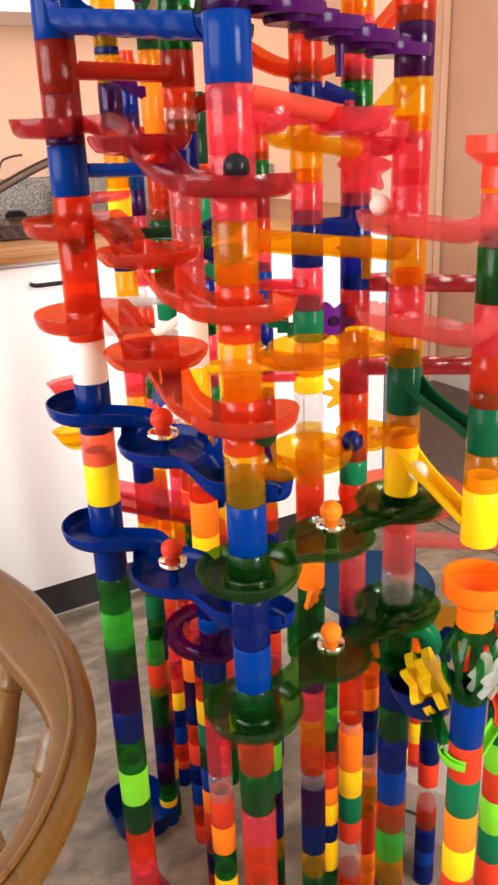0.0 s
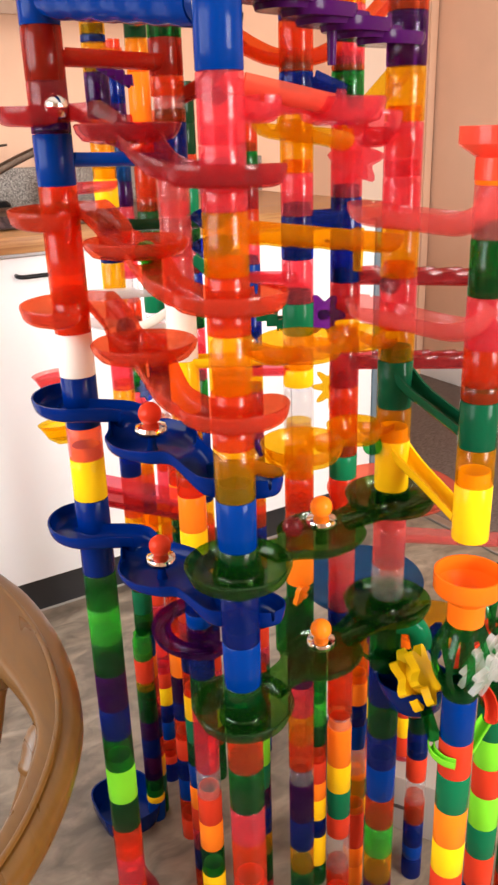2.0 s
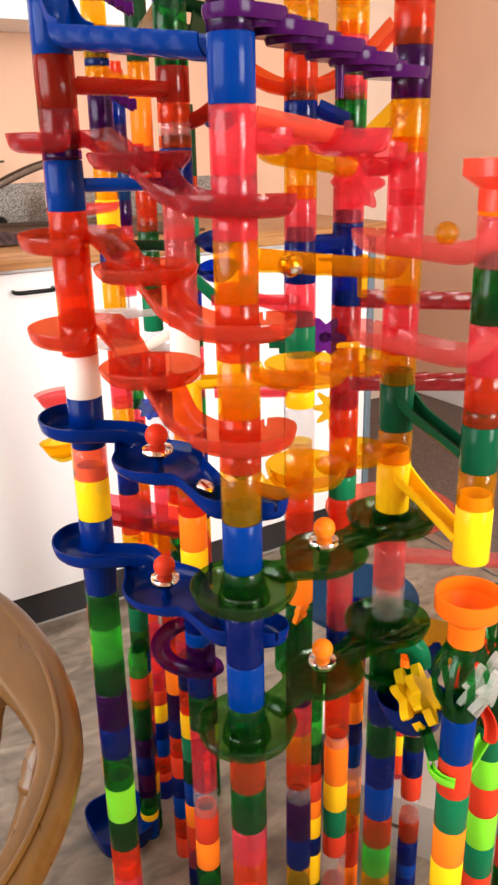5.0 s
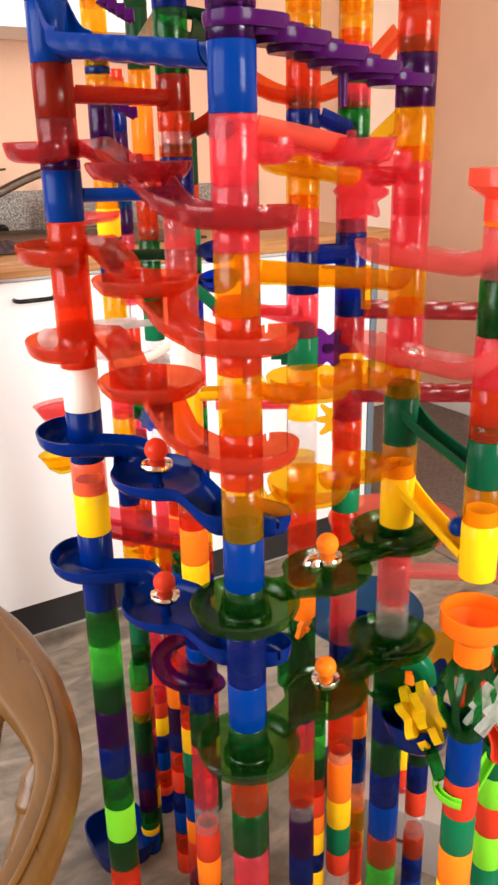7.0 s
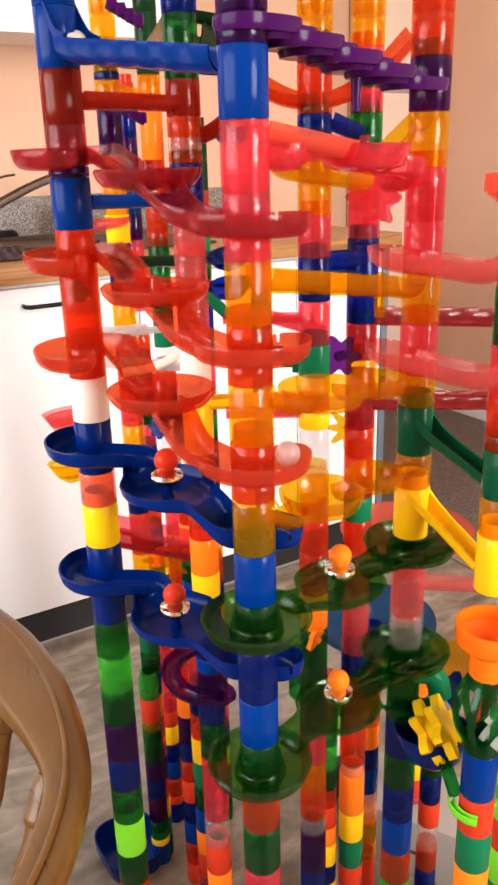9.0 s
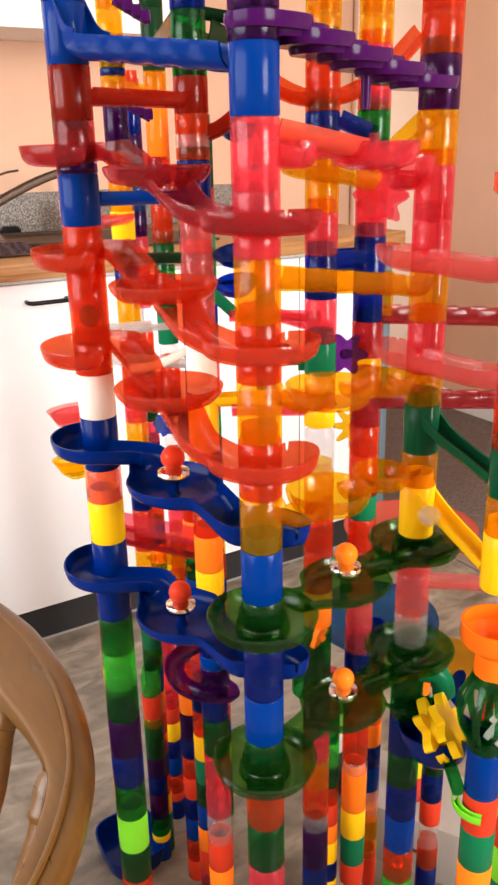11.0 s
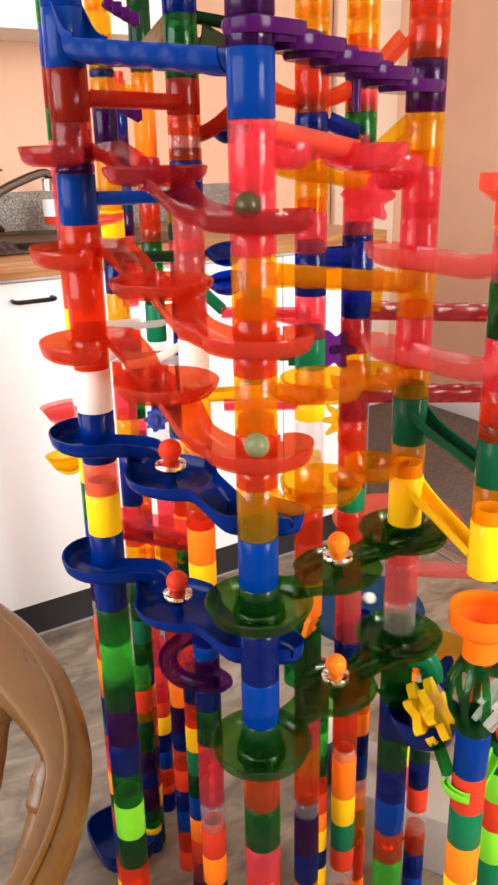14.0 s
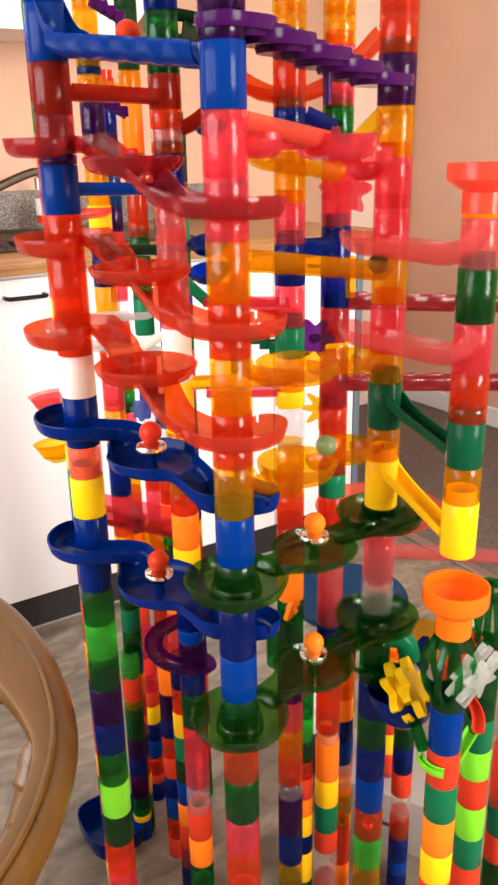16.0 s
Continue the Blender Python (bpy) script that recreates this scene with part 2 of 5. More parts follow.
def sweep(points, profile, bm=None, scale=None, up=(0, 0, 1)):
    """Carries a closed outline (across, up) along the points; capped at both ends."""
    bm = bm or bmesh.new()
    rings = []
    for i, p in enumerate(points):
        d = (points[min(i + 1, len(points) - 1)] - points[max(i - 1, 0)]).normalized()
        side = d.cross(Vector(up)).normalized()
        top = side.cross(d)
        s = scale(i / (len(points) - 1)) if scale else 1.0
        rings.append([bm.verts.new(p + side * u * s + top * v * s) for u, v in profile])
    m = len(profile)
    for p, q in zip(rings, rings[1:]):
        for j in range(m):
            bm.faces.new((p[j], p[(j + 1) % m], q[(j + 1) % m], q[j]))
    bm.faces.new(rings[0])
    bm.faces.new(list(reversed(rings[-1])))
    return bm


def channel_outline(w=0.0165, h=0.016, t=0.0018, n=9):
    """A half-pipe, as an outline: outer bow below, inner bow above."""
    outer = [(w * math.cos(a), -h * math.sin(a)) for a in (math.pi * i / n for i in range(n + 1))]
    inner = [((w - t) * math.cos(a), -(h - t) * math.sin(a)) for a in (math.pi * (n - i) / n for i in range(n + 1))]
    return [(w, 0.0015)] + outer[1:-1] + [(-w, 0.0015)] + [(-w + t, 0.0015)] + inner[1:-1] + [(w - t, 0.0015)]


def round_outline(a, b, n=12, power=2.6):
    return [(a * math.copysign(abs(math.cos(t)) ** (2 / power), math.cos(t)), b * math.copysign(abs(math.sin(t)) ** (2 / power), math.sin(t))) for t in (2 * math.pi * i / n for i in range(n))]


def dish_profile(r, depth, t=0.002, hole=0.0, rim=0.003):
    """A shallow bowl with a rolled rim; its floor lies at height 0."""
    r0 = max(hole, 0.0001)
    q = max(hole, 0.0)
    at_r = lambda f: q + (r - q) * f if hole else r * f
    return [(r0, 0.0), (at_r(0.55), 0.001), (at_r(0.8), depth * 0.22), (at_r(0.93), depth * 0.62), (r - t * 0.6, depth), (r + t * 0.2, depth + t * 0.7), (r + t, depth),
            (r * 0.96 + t, depth * 0.55), (at_r(0.84) + t, depth * 0.14 - t * 0.5), (at_r(0.57), -t), (r0, -t)]


# ---- marble run pieces ----
TUBE = 0.018
tube_cache = {}


def tube_mesh(c, h):
    """A short tube with a narrower neck that fits into the next one."""
    key = (c, round(h, 4))
    if key not in tube_cache:
        r, w = TUBE, 0.0017
        neck = 0.0135
        prof = [(r - 0.0005, 0.0), (r, 0.0008), (r, h - 0.0012), (r - 0.0006, h - 0.0004), (r - 0.0028, h - 0.0004), (r - 0.003, h + neck), (r - 0.0042, h + neck),
                (r - 0.0044, h - 0.004), (r - w, h - 0.007), (r - w, 0.0)]
        tube_cache[key] = mesh_of(lathe(prof, 30), "tube", plastic(c))
    return tube_cache[key]


FILL = "RbYgOprGB"


def build_column(key):
    x, y, z0, spec = COLUMNS[key]
    tokens = [(s[0], int(s[1:]) / 1000) for s in spec.split()]
    if FOOT < z0 < 0.6:
        # the tubes carry on in the same way down to the floor
        k = max(1, round((z0 - FOOT) / 0.047))
        tokens = [(FILL[(i * 4 + len(spec)) % len(FILL)], (z0 - FOOT) / k) for i in range(k)] + tokens
        z0 = FOOT
    names = []
    for c, h in tokens[::-1]:
        if PLASTIC[c][0] not in names:
            names.append(PLASTIC[c][0])
    label = "marble run column of stacked " + ", ".join(names[:4]) + " plastic tubes"
    col = thing("marble_run_column", x, y, z0, label, "toy column", "columns of the marble run")
    z = 0.0
    for c, h in tokens:
        ob = new("tube", tube_mesh(c, h))
        ob.parent, ob.location = col, (0, 0, z)
        tagged(ob, PLASTIC[c][0] + " tube")
        z += h
    return col


def xy(key):
    return Vector(COLUMNS[key][:2])


def turned(v, degrees):
    a = radians(degrees)
    return Vector((v.x * math.cos(a) - v.y * math.sin(a), v.x * math.sin(a) + v.y * math.cos(a)))


def knob(parent, x, y, z, c):
    bm = lathe([(0.0001, -0.004), (0.012, -0.004), (0.0155, -0.001), (0.0158, 0.002), (0.0145, 0.005), (0.008, 0.0075), (0.0001, 0.0078)], 24)
    for v in bm.verts:
        v.co += Vector((x, y, z))
    cap = part("cap", bm, CHROME, parent, "polished metal cap")
    bm = ball(0.0111, 24, None, (x, y, z + 0.0170))
    part("ball", bm, plastic(c), cap, PLASTIC[c][0] + " plastic ball")


def spoon_end(u, part_of=0.13):
    """Draws a channel in to a rounded end."""
    return 1.0 if u > part_of else max(0.12, math.sqrt(1 - (1 - u / part_of) ** 2))


def pan_outline(w, h, t=0.0019, n=12):
    """A flat-floored trough with rounded sides and a thick lip, as a closed outline."""
    def bow(p, q):
        out = []
        for i in range(n + 1):
            c, k = math.cos(math.pi * i / n), math.sin(math.pi * i / n)
            out.append((p * math.copysign(abs(c) ** 0.6, c), -q * k ** 0.7))
        return out
    t = min(t, w * 0.4)
    outer, inner = bow(w, h), bow(w - t, h - t)[::-1]
    return [(w + 0.0009, 0.0)] + outer[1:-1] + [(-w - 0.0009, 0.0), (-w - 0.0005, 0.0016), (-w + t * 0.6, 0.0016)] + inner[1:-1] + [(w - t * 0.6, 0.0016), (w + 0.0005, 0.0016)]


def pan(nodes, cuts=(), step=0.003, spoon=(True, True)):
    """One flowing trough whose width and depth change from node to node; a node is (place, half width, depth). Returns a mesh for each stretch between the cuts."""
    N = [np.array((*p, w, h)) for p, w, h in nodes]
    N = [2 * N[0] - N[1]] + N + [2 * N[-1] - N[-2]]
    line, marks = [], []
    for i in range(1, len(N) - 2):
        a, b, c, d = N[i - 1:i + 3]
        if i - 1 in cuts:
            marks.append(len(line))
        k = max(2, int(np.linalg.norm((c - b)[:3]) / step))
        for j in range(k):
            t = j / k
            line.append(0.5 * (2 * b + (c - a) * t + (2 * a - 5 * b + 4 * c - d) * t * t + (3 * b - a - 3 * c + d) * t ** 3))
    line.append(N[-2])
    rings = []
    last = len(line) - 1
    for i, q in enumerate(line):
        d = line[min(i + 1, last)][:2] - line[max(i - 1, 0)][:2]
        d = d / max(1e-9, np.hypot(*d))
        side = Vector((d[1], -d[0], 0))
        f = 1.0
        if spoon[0]:
            f = min(f, spoon_end(i / 5.5, 1.0))
        if spoon[1]:
            f = min(f, spoon_end((last - i) / 5.5, 1.0))
        w, h = max(0.004, q[3]) * f + 0.0004, max(0.004, q[4]) * (0.35 + 0.65 * f)
        rings.append([Vector(q[:3]) + side * u + Vector((0, 0, v)) for u, v in pan_outline(w, h)])
    edges = [0] + marks + [last]
    out = []
    for a, b in zip(edges, edges[1:]):
        bm = bmesh.new()
        vs = [[bm.verts.new(p) for p in r] for r in rings[a:b + 1]]
        m = len(vs[0])
        for p, q in zip(vs, vs[1:]):
            for j in range(m):
                bm.faces.new((p[j], p[(j + 1) % m], q[(j + 1) % m], q[j]))
        if a == 0:
            bm.faces.new(vs[0])
        if b == last:
            bm.faces.new(vs[-1][::-1])
        out.append(bm)
    return out


def swirl_track(a, b, za, zm, zb, c, arc_a, arc_b, bowl=0.039, knob_colour="", ra=0.031, rb=0.031, label="", depth=0.018, m_shift=(0, 0)):
    """A flowing trough from a turn about column a by a wide bowl half way to a turn about column b. Arcs: degrees from the heading a to b."""
    A, B = xy(a), xy(b)
    d = (B - A).normalized()
    M = (A + B) / 2 + Vector(m_shift)
    tr = thing("swirl_track", M.x, M.y, zm, label or PLASTIC[c][0] + " plastic marble track with a round bowl between two columns", "marble track", "tracks of the marble run")
    o = Vector((M.x, M.y, zm))
    W, H = 0.0165, 0.0155

    def arc(C, r, s, e, z0, z1):
        k = max(3, int(abs(e - s) / 20))
        return [Vector((*(C + turned(d, s + (e - s) * i / k) * r), z0 + (z1 - z0) * i / k)) - o for i in range(k + 1)]

    turn_round = abs(arc_a[1] - arc_a[0]) > 200
    first = [(p, W, H) for p in arc(A, ra, arc_a[0], arc_a[1], za if turn_round else za + 0.003, za + 0.006 if turn_round else za)]
    first.append((Vector((*(A + d * 0.052 + turned(d, 90) * 0.016), (za + zm + depth) / 2 + 0.003)) - o, W * 0.95, H))
    last = [(p, W * (1.15 if knob_colour else 1.0), H * (1.4 if knob_colour else 1.0)) for p in arc(B, rb, arc_b[0], arc_b[1], zb, zb - 0.004)]
    lower = arc_b[0] < arc_b[1]
    swing = -28 if lower else 4

    def spot(deg, f, w, drop):
        return Vector((*(turned(d, deg) * bowl * f), depth - drop)), w, depth * 0.5 + 0.008
    mid = [spot(168, 0.98, 0.021, -0.001), spot(168, 0.55, bowl * 0.84, 0.0), spot(90, 0.02, bowl, 0.0005), spot(swing, 0.55, bowl * 0.84, 0.001), spot(swing, 0.98, 0.021, 0.003 if not lower else 0.005)]
    link = []
    if lower:
        p0, p2 = M + turned(d, swing) * bowl, B + turned(d, arc_b[0]) * rb
        p1 = p0.lerp(p2, 0.5) + turned(d, -90) * 0.004
        link = [(Vector((*p1, zb + (zm + depth - zb) * 0.25)) - o, W, H)]
    k = len(first)
    if knob_colour:
        up, dish, down = pan(first + mid + link + last, (k, k + 4))
    else:
        # a full round dish: the way in ends over it, the way out leaves under its lip
        dish = lathe(dish_profile(bowl, depth, 0.0024), 40)
        into = [(Vector((*(turned(d, 165) * bowl * f), depth * g)), W * e, H) for f, g, e in ((0.95, 1.25, 1.0), (0.5, 0.95, 0.95), (0.12, 0.75, 0.8))]
        out = [(Vector((*(turned(d, swing) * bowl * f), depth * g)), W * e, H) for f, g, e in ((0.25, 0.55, 0.8), (0.6, 0.5, 1.0), (0.98, 0.35, 1.05))]
        up = pan(first + into, (), 0.003, (True, False))[0]
        down = pan(out + link + last, (), 0.003, (False, True))[0]
    part("upper_channel", up, plastic(c), tr)
    part("bowl", dish, plastic(c), tr)
    part("lower_channel", down, plastic(c), tr)
    low = depth - (depth * 0.5 + 0.008) + 0.001 if knob_colour else 0.0
    if knob_colour:
        part("post", lathe([(0.0001, low), (0.006, low), (0.004, low + 0.006), (0.0045, 0.019), (0.0001, 0.019)], 16), plastic(c), tr)
        knob(tr, 0, 0, 0.021, knob_colour)
    else:
        part("post", lathe([(0.0001, low), (0.0055, low), (0.0045, depth + 0.006), (0.0035, depth + 0.008), (0.0001, depth + 0.008)], 14), plastic(c), tr)
    return tr


def disc_track(a, b, za, zm, zb, c, knob_colour, label, r=0.047, rm=0.042):
    """Three linked dishes: one round each column and one with a knob between them, joined by flowing necks."""
    A, B = xy(a), xy(b)
    M = (A + B) / 2
    d = (B - A).normalized()
    tr = thing("disc_track", M.x, M.y, zm, label, "marble track", "tracks of the marble run")
    o = Vector((M.x, M.y, zm))
    for C, z in ((A, za), (B, zb)):
        bm = lathe(dish_profile(r, 0.012, 0.0024, hole=0.0182), 44)
        bmesh.ops.translate(bm, vec=Vector((*C, z)) - o, verts=bm.verts)
        part("disc", bm, plastic(c), tr)
        bm = lathe([(0.0184, -0.004), (0.0245, -0.004), (0.0235, 0.004), (0.0215, 0.006), (0.0208, 0.018), (0.0184, 0.019)], 34)
        bmesh.ops.translate(bm, vec=Vector((*C, z)) - o, verts=bm.verts)
        part("collar", bm, plastic(c), tr)
    gap = (B - A).length / 2

    def spot(f, w, z):
        return Vector((*(d * f), z)), w, 0.0125
    ya, yb = za - zm + 0.012, zb - zm + 0.012
    nodes = [spot(-gap + r * 0.80, 0.015, ya), spot(-rm * 1.02, 0.0175, 0.012), spot(-rm * 0.62, rm * 0.84, 0.0115), spot(0, rm, 0.0115), spot(rm * 0.62, rm * 0.84, 0.0115), spot(rm * 1.02, 0.0175, 0.012), spot(gap - r * 0.80, 0.016, yb)]
    for name, bm in zip(("channel", "bowl", "channel"), pan(nodes, (1, 5), 0.003, (False, False))):
        part(name, bm, plastic(c), tr)
    # a ramp sweeps across the front of the upper dish
    way = [Vector((*(A + turned(d, q) * e), za + 0.0125)) - o for q, e in ((128, 0.037), (88, 0.030), (50, 0.034))] + [Vector((*(d * -rm * 0.86), 0.009))]
    part("ramp", sweep(smooth_path(way), channel_outline(0.0125, 0.009)), plastic(c), tr)
    part("post", lathe([(0.0001, -0.001), (0.007, -0.001), (0.005, 0.006), (0.005, 0.019), (0.0001, 0.019)], 16), plastic(c), tr)
    knob(tr, 0, 0, 0.021, knob_colour)
    return tr


def gutter(name, p0, p1, c, label, w=0.0125, h=0.012, steps=0, sag=0.0, bend=(0, 0), lobes=0.0):
    """A straight or bowed half-pipe between two places, with stepped edges if asked."""
    p0, p1 = Vector(p0), Vector(p1)
    m = (p0 + p1) / 2
    tr = thing(name, m.x, m.y, m.z, label, "marble track", "tracks of the marble run")
    mid = Vector((bend[0], bend[1], -sag))
    pts = smooth_path([p0 - m, (p0 - m) * 0.5 + mid * 0.75, mid, (p1 - m) * 0.5 + mid * 0.75, p1 - m])
    part("channel", sweep(pts, channel_outline(w, h), None, (lambda u: 1 + lobes * math.sin(u * 19) ** 2) if lobes else None), plastic(c), tr)
    d = (p1 - p0).normalized()
    if steps:
        side = d.cross(Vector((0, 0, 1))).normalized()
        for i in range(steps):
            for s in (-1, 1):
                q = (p0 - m).lerp(p1 - m, (i + 0.5) / steps) + side * s * (w + 0.003)
                bm = box(-0.5 * (p1 - p0).length / steps, -0.004, -0.008, 0.5 * (p1 - p0).length / steps, 0.004, 0.006, 0.001)
                bmesh.ops.transform(bm, matrix=Matrix.Translation(q) @ Matrix.Rotation(math.atan2(d.y, d.x), 4, "Z"), verts=bm.verts)
                part("step", bm, plastic(c), tr)
    return tr

# ---- the room ----
GROUND = -0.042

def structure(name, bm, mat, label, category, smooth=False):
    return tagged(part(name, bm, mat, None, "", smooth), label, category, "", "structure")


def build_room():
    structure("floor", box(-1.6, -2.0, GROUND - 0.06, 1.78, 2.75, GROUND), FLOOR, "grey-brown stone-look vinyl kitchen floor", "floor")
    structure("carpet", box(1.785, -2.0, GROUND - 0.06, 3.1, 3.1, GROUND + 0.004), CARPET, "brown ribbed carpet beyond the kitchen floor", "carpet")
    structure("threshold", box(1.765, -2.0, GROUND + 0.001, 1.80, 1.9, GROUND + 0.009, 0.003), STEEL, "flat metal threshold strip between vinyl and carpet", "threshold")
    structure("wall_north", box(-1.7, 2.62, GROUND - 0.06, 1.80, 2.75, 2.5), PEACH, "peach painted wall behind the worktop", "wall")
    structure("wall_north_far", box(1.80, 3.0, GROUND - 0.06, 2.95, 3.12, 2.5), PEACH, "peach painted wall beyond the carpet", "wall")
    structure("wall_return", box(1.80, 2.62, GROUND - 0.06, 1.92, 3.0, 2.5), PEACH, "peach painted wall end", "wall")
    structure("wall_east", box(2.85, -2.0, GROUND - 0.06, 2.97, 3.0, 2.5), PEACH, "peach painted side wall in soft shade", "wall")
    structure("baseboard", box(2.832, -2.0, GROUND + 0.004, 2.848, 2.98, GROUND + 0.09, 0.004), WHITE, "white skirting board along the peach wall", "skirting board")
    structure("ceiling", box(-1.7, -2.1, 2.5, 3.1, 3.12, 2.6), WHITE_WALL, "plain white ceiling", "ceiling")
    # walls behind the camera, with window openings
    for n, x0, y0, x1, y1 in (("wall_south", -1.7, -2.1, 3.1, -2.0), ):
        structure(n, box(x0, y0, GROUND - 0.06, 0.75, y1, 2.5), PEACH, "peach painted wall", "wall")
        structure(n + "_right", box(1.85, y0, GROUND - 0.06, x1, y1, 2.5), PEACH, "peach painted wall", "wall")
        structure(n + "_below", box(0.75, y0, GROUND - 0.06, 1.85, y1, 0.8), PEACH, "peach painted wall below a window", "wall")
        structure(n + "_above", box(0.75, y0, 2.2, 1.85, y1, 2.5), PEACH, "peach painted wall above a window", "wall")
    structure("wall_west", box(-1.7, -2.0, GROUND - 0.06, -1.6, -0.1, 2.5), PEACH, "peach painted wall", "wall")
    structure("wall_west_far", box(-1.7, 1.9, GROUND - 0.06, -1.6, 2.62, 2.5), PEACH, "peach painted wall", "wall")
    structure("wall_west_below", box(-1.7, -0.1, GROUND - 0.06, -1.6, 1.9, 0.8), PEACH, "peach painted wall below a window", "wall")
    structure("wall_west_above", box(-1.7, -0.1, 2.2, -1.6, 1.9, 2.5), PEACH, "peach painted wall above a window", "wall")
    # door frame beyond the carpet; its wide left board carries the lit wall's paler tone
    fr = thing("door_1", 2.5, 2.99, GROUND + 0.004, "door frame in peach lightened as if lit, beside a darker door in the peach wall", "door", "", "structure")
    part("frame_left", box(-0.15, -0.03, 0, 0.19, 0.006, 2.05, 0.012), LIT_PEACH, fr)
    part("frame_right", box(0.30, -0.02, 0, 0.34, 0.006, 2.05, 0.004), PEACH, fr)
    part("door_leaf", box(0.191, -0.012, 0.01, 0.299, 0.004, 2.03, 0.003), PEACH, fr)


def build_kitchen():
    y = 1.93
    for i, (x0, x1) in enumerate(((-1.2, -0.3), (-0.3, 0.15), (0.15, 0.90), (0.90, 1.36), (1.36, 1.655))):
        cab = thing("base_cabinet", (x0 + x1) / 2, y, 0.058, "white kitchen base cabinet with a flat door and black bar handle", "cabinet", "base cabinets")
        w = (x1 - x0) / 2
        part("carcass", box(-w + 0.001, 0.02, 0, w - 0.001, 0.58, 0.817), WHITE, cab, "", False)
        part("door", box(-w + 0.002, 0, 0.002, w - 0.002, 0.0185, 0.807, 0.002), WHITE, cab)
        handle_x = {2: 0.105}.get(i, -0.02)
        hz = 0.768
        bm = sweep(smooth_path([Vector((handle_x - 0.009, 0.0, hz)), Vector((handle_x - 0.010, -0.018, hz)), Vector((handle_x - 0.004, -0.029, hz)), Vector((handle_x + 0.006, -0.031, hz)), Vector((handle_x + 0.066, -0.031, hz)), Vector((handle_x + 0.078, -0.028, hz)), Vector((handle_x + 0.084, -0.018, hz)), Vector((handle_x + 0.083, 0.0, hz))]), round_outline(0.005, 0.005, 10, 2))
        part("handle", bm, BLACK, cab, "black bar handle")
    structure("plinth", box(-1.2, y + 0.025, GROUND, 1.65, y + 0.045, GROUND + 0.098, 0.001), PLINTH, "black plinth board under the cabinets", "plinth")
    structure("trim", box(-1.2, y + 0.016, GROUND + 0.001, 1.65, y + 0.0245, GROUND + 0.003), CARTON, "thin grey sealing strip along the plinth", "trim")
    tagged(part("end_panel", box(1.656, y - 0.005, GROUND, 1.676, y + 0.6, 0.872, 0.001), GREY_PANEL, None), "blue-grey end panel of the kitchen units", "panel", "", "structure")
    tagged(part("worktop", box(-1.3, y - 0.03, 0.877, 1.70, 2.615, 0.915, 0.003), OAK, None), "oiled oak kitchen worktop with a straight edge", "worktop")
    tagged(part("upstand", box(-1.3, 2.598, 0.917, 1.70, 2.618, 1.03, 0.002), GRANITE, None), "speckled granite upstand behind the worktop", "upstand")
    up = thing("wall_cabinet", 0.5, 2.45, 1.437, "white wall cabinet above the worktop", "cabinet")
    part("carcass", box(-1.2, -0.14, 0.0, 0.78, 0.165, 0.7), WHITE, up, "", False)
    part("door", box(-0.3, -0.16, -0.01, 0.78, -0.142, 0.7, 0.002), WHITE, up)
    # sink with tap, dishes and a towel
    sk = thing("sink", 0.75, 2.23, 0.917, "dark bronze-grey sink set in the worktop", "sink")
    bm = box(-0.42, -0.21, 0.0, 0.42, 0.21, 0.006, 0.002)
    part("rim", bm, TAP_METAL, sk)
    part("basin", lathe([(0.0001, 0.007), (0.13, 0.007), (0.16, 0.012), (0.165, 0.02), (0.17, 0.018), (0.165, 0.0065), (0.0001, 0.0065)], 36), TAP_METAL, sk)
    tap = thing("tap", 0.60, 2.33, 0.917, "bronze-grey mixer tap with a long slanting spout", "tap")
    part("body", lathe([(0.0001, 0), (0.03, 0), (0.03, 0.006), (0.022, 0.012), (0.021, 0.07), (0.0001, 0.072)], 24), TAP_METAL, tap)
    part("spout", sweep(smooth_path([Vector((0.0, 0, 0.055)), Vector((0.08, 0, 0.10)), Vector((0.18, 0, 0.145)), Vector((0.255, 0, 0.17)), Vector((0.275, 0, 0.165))]), round_outline(0.02, 0.011, 12, 3)), TAP_METAL, tap)
    part("nozzle", lathe([(0.0001, 0.125), (0.012, 0.125), (0.013, 0.155), (0.0001, 0.157)], 20, None, (0.268, 0, 0)), STEEL, tap)
    part("lever", sweep(smooth_path([Vector((0.08, 0.03, 0.10)), Vector((0.10, 0.03, 0.16)), Vector((0.125, 0.03, 0.175)), Vector((0.16, 0.03, 0.18))]), round_outline(0.004, 0.003, 8)), TAP_METAL, tap)
    plug = thing("sink_plug", 0.76, 2.50, 0.917, "small black plug holder behind the sink", "plug")
    part("disc", lathe([(0.0001, 0), (0.03, 0), (0.03, 0.02), (0.02, 0.03), (0.0001, 0.03)], 24), BLACK, plug)
    for bx_, by_, r in ((0.545, 2.12, 0.075), (0.60, 2.20, 0.06)):
        gb = thing("glass_bowl", bx_, by_, 0.926, "upturned clear glass bowl drying beside the sink", "bowl", "glass bowls")
        part("glass", lathe([(r, 0.0), (r * 1.03, 0.002), (r * 0.97, r * 0.3), (r * 0.72, r * 0.62), (r * 0.4, r * 0.74), (r * 0.4, r * 0.82), (0.0001, r * 0.8), (0.0001, r * 0.72), (r * 0.36, r * 0.7), (r * 0.68, r * 0.57), (r * 0.92, r * 0.28), (r * 0.96, 0.001)], 40), plastic("w"), gb)
        part("lip", lathe([(r * 0.985, -0.001), (r * 1.05, -0.001), (r * 1.06, 0.002), (r * 1.04, 0.005), (r * 0.99, 0.005)], 40), plastic("c"), gb, "thick frosted lip")
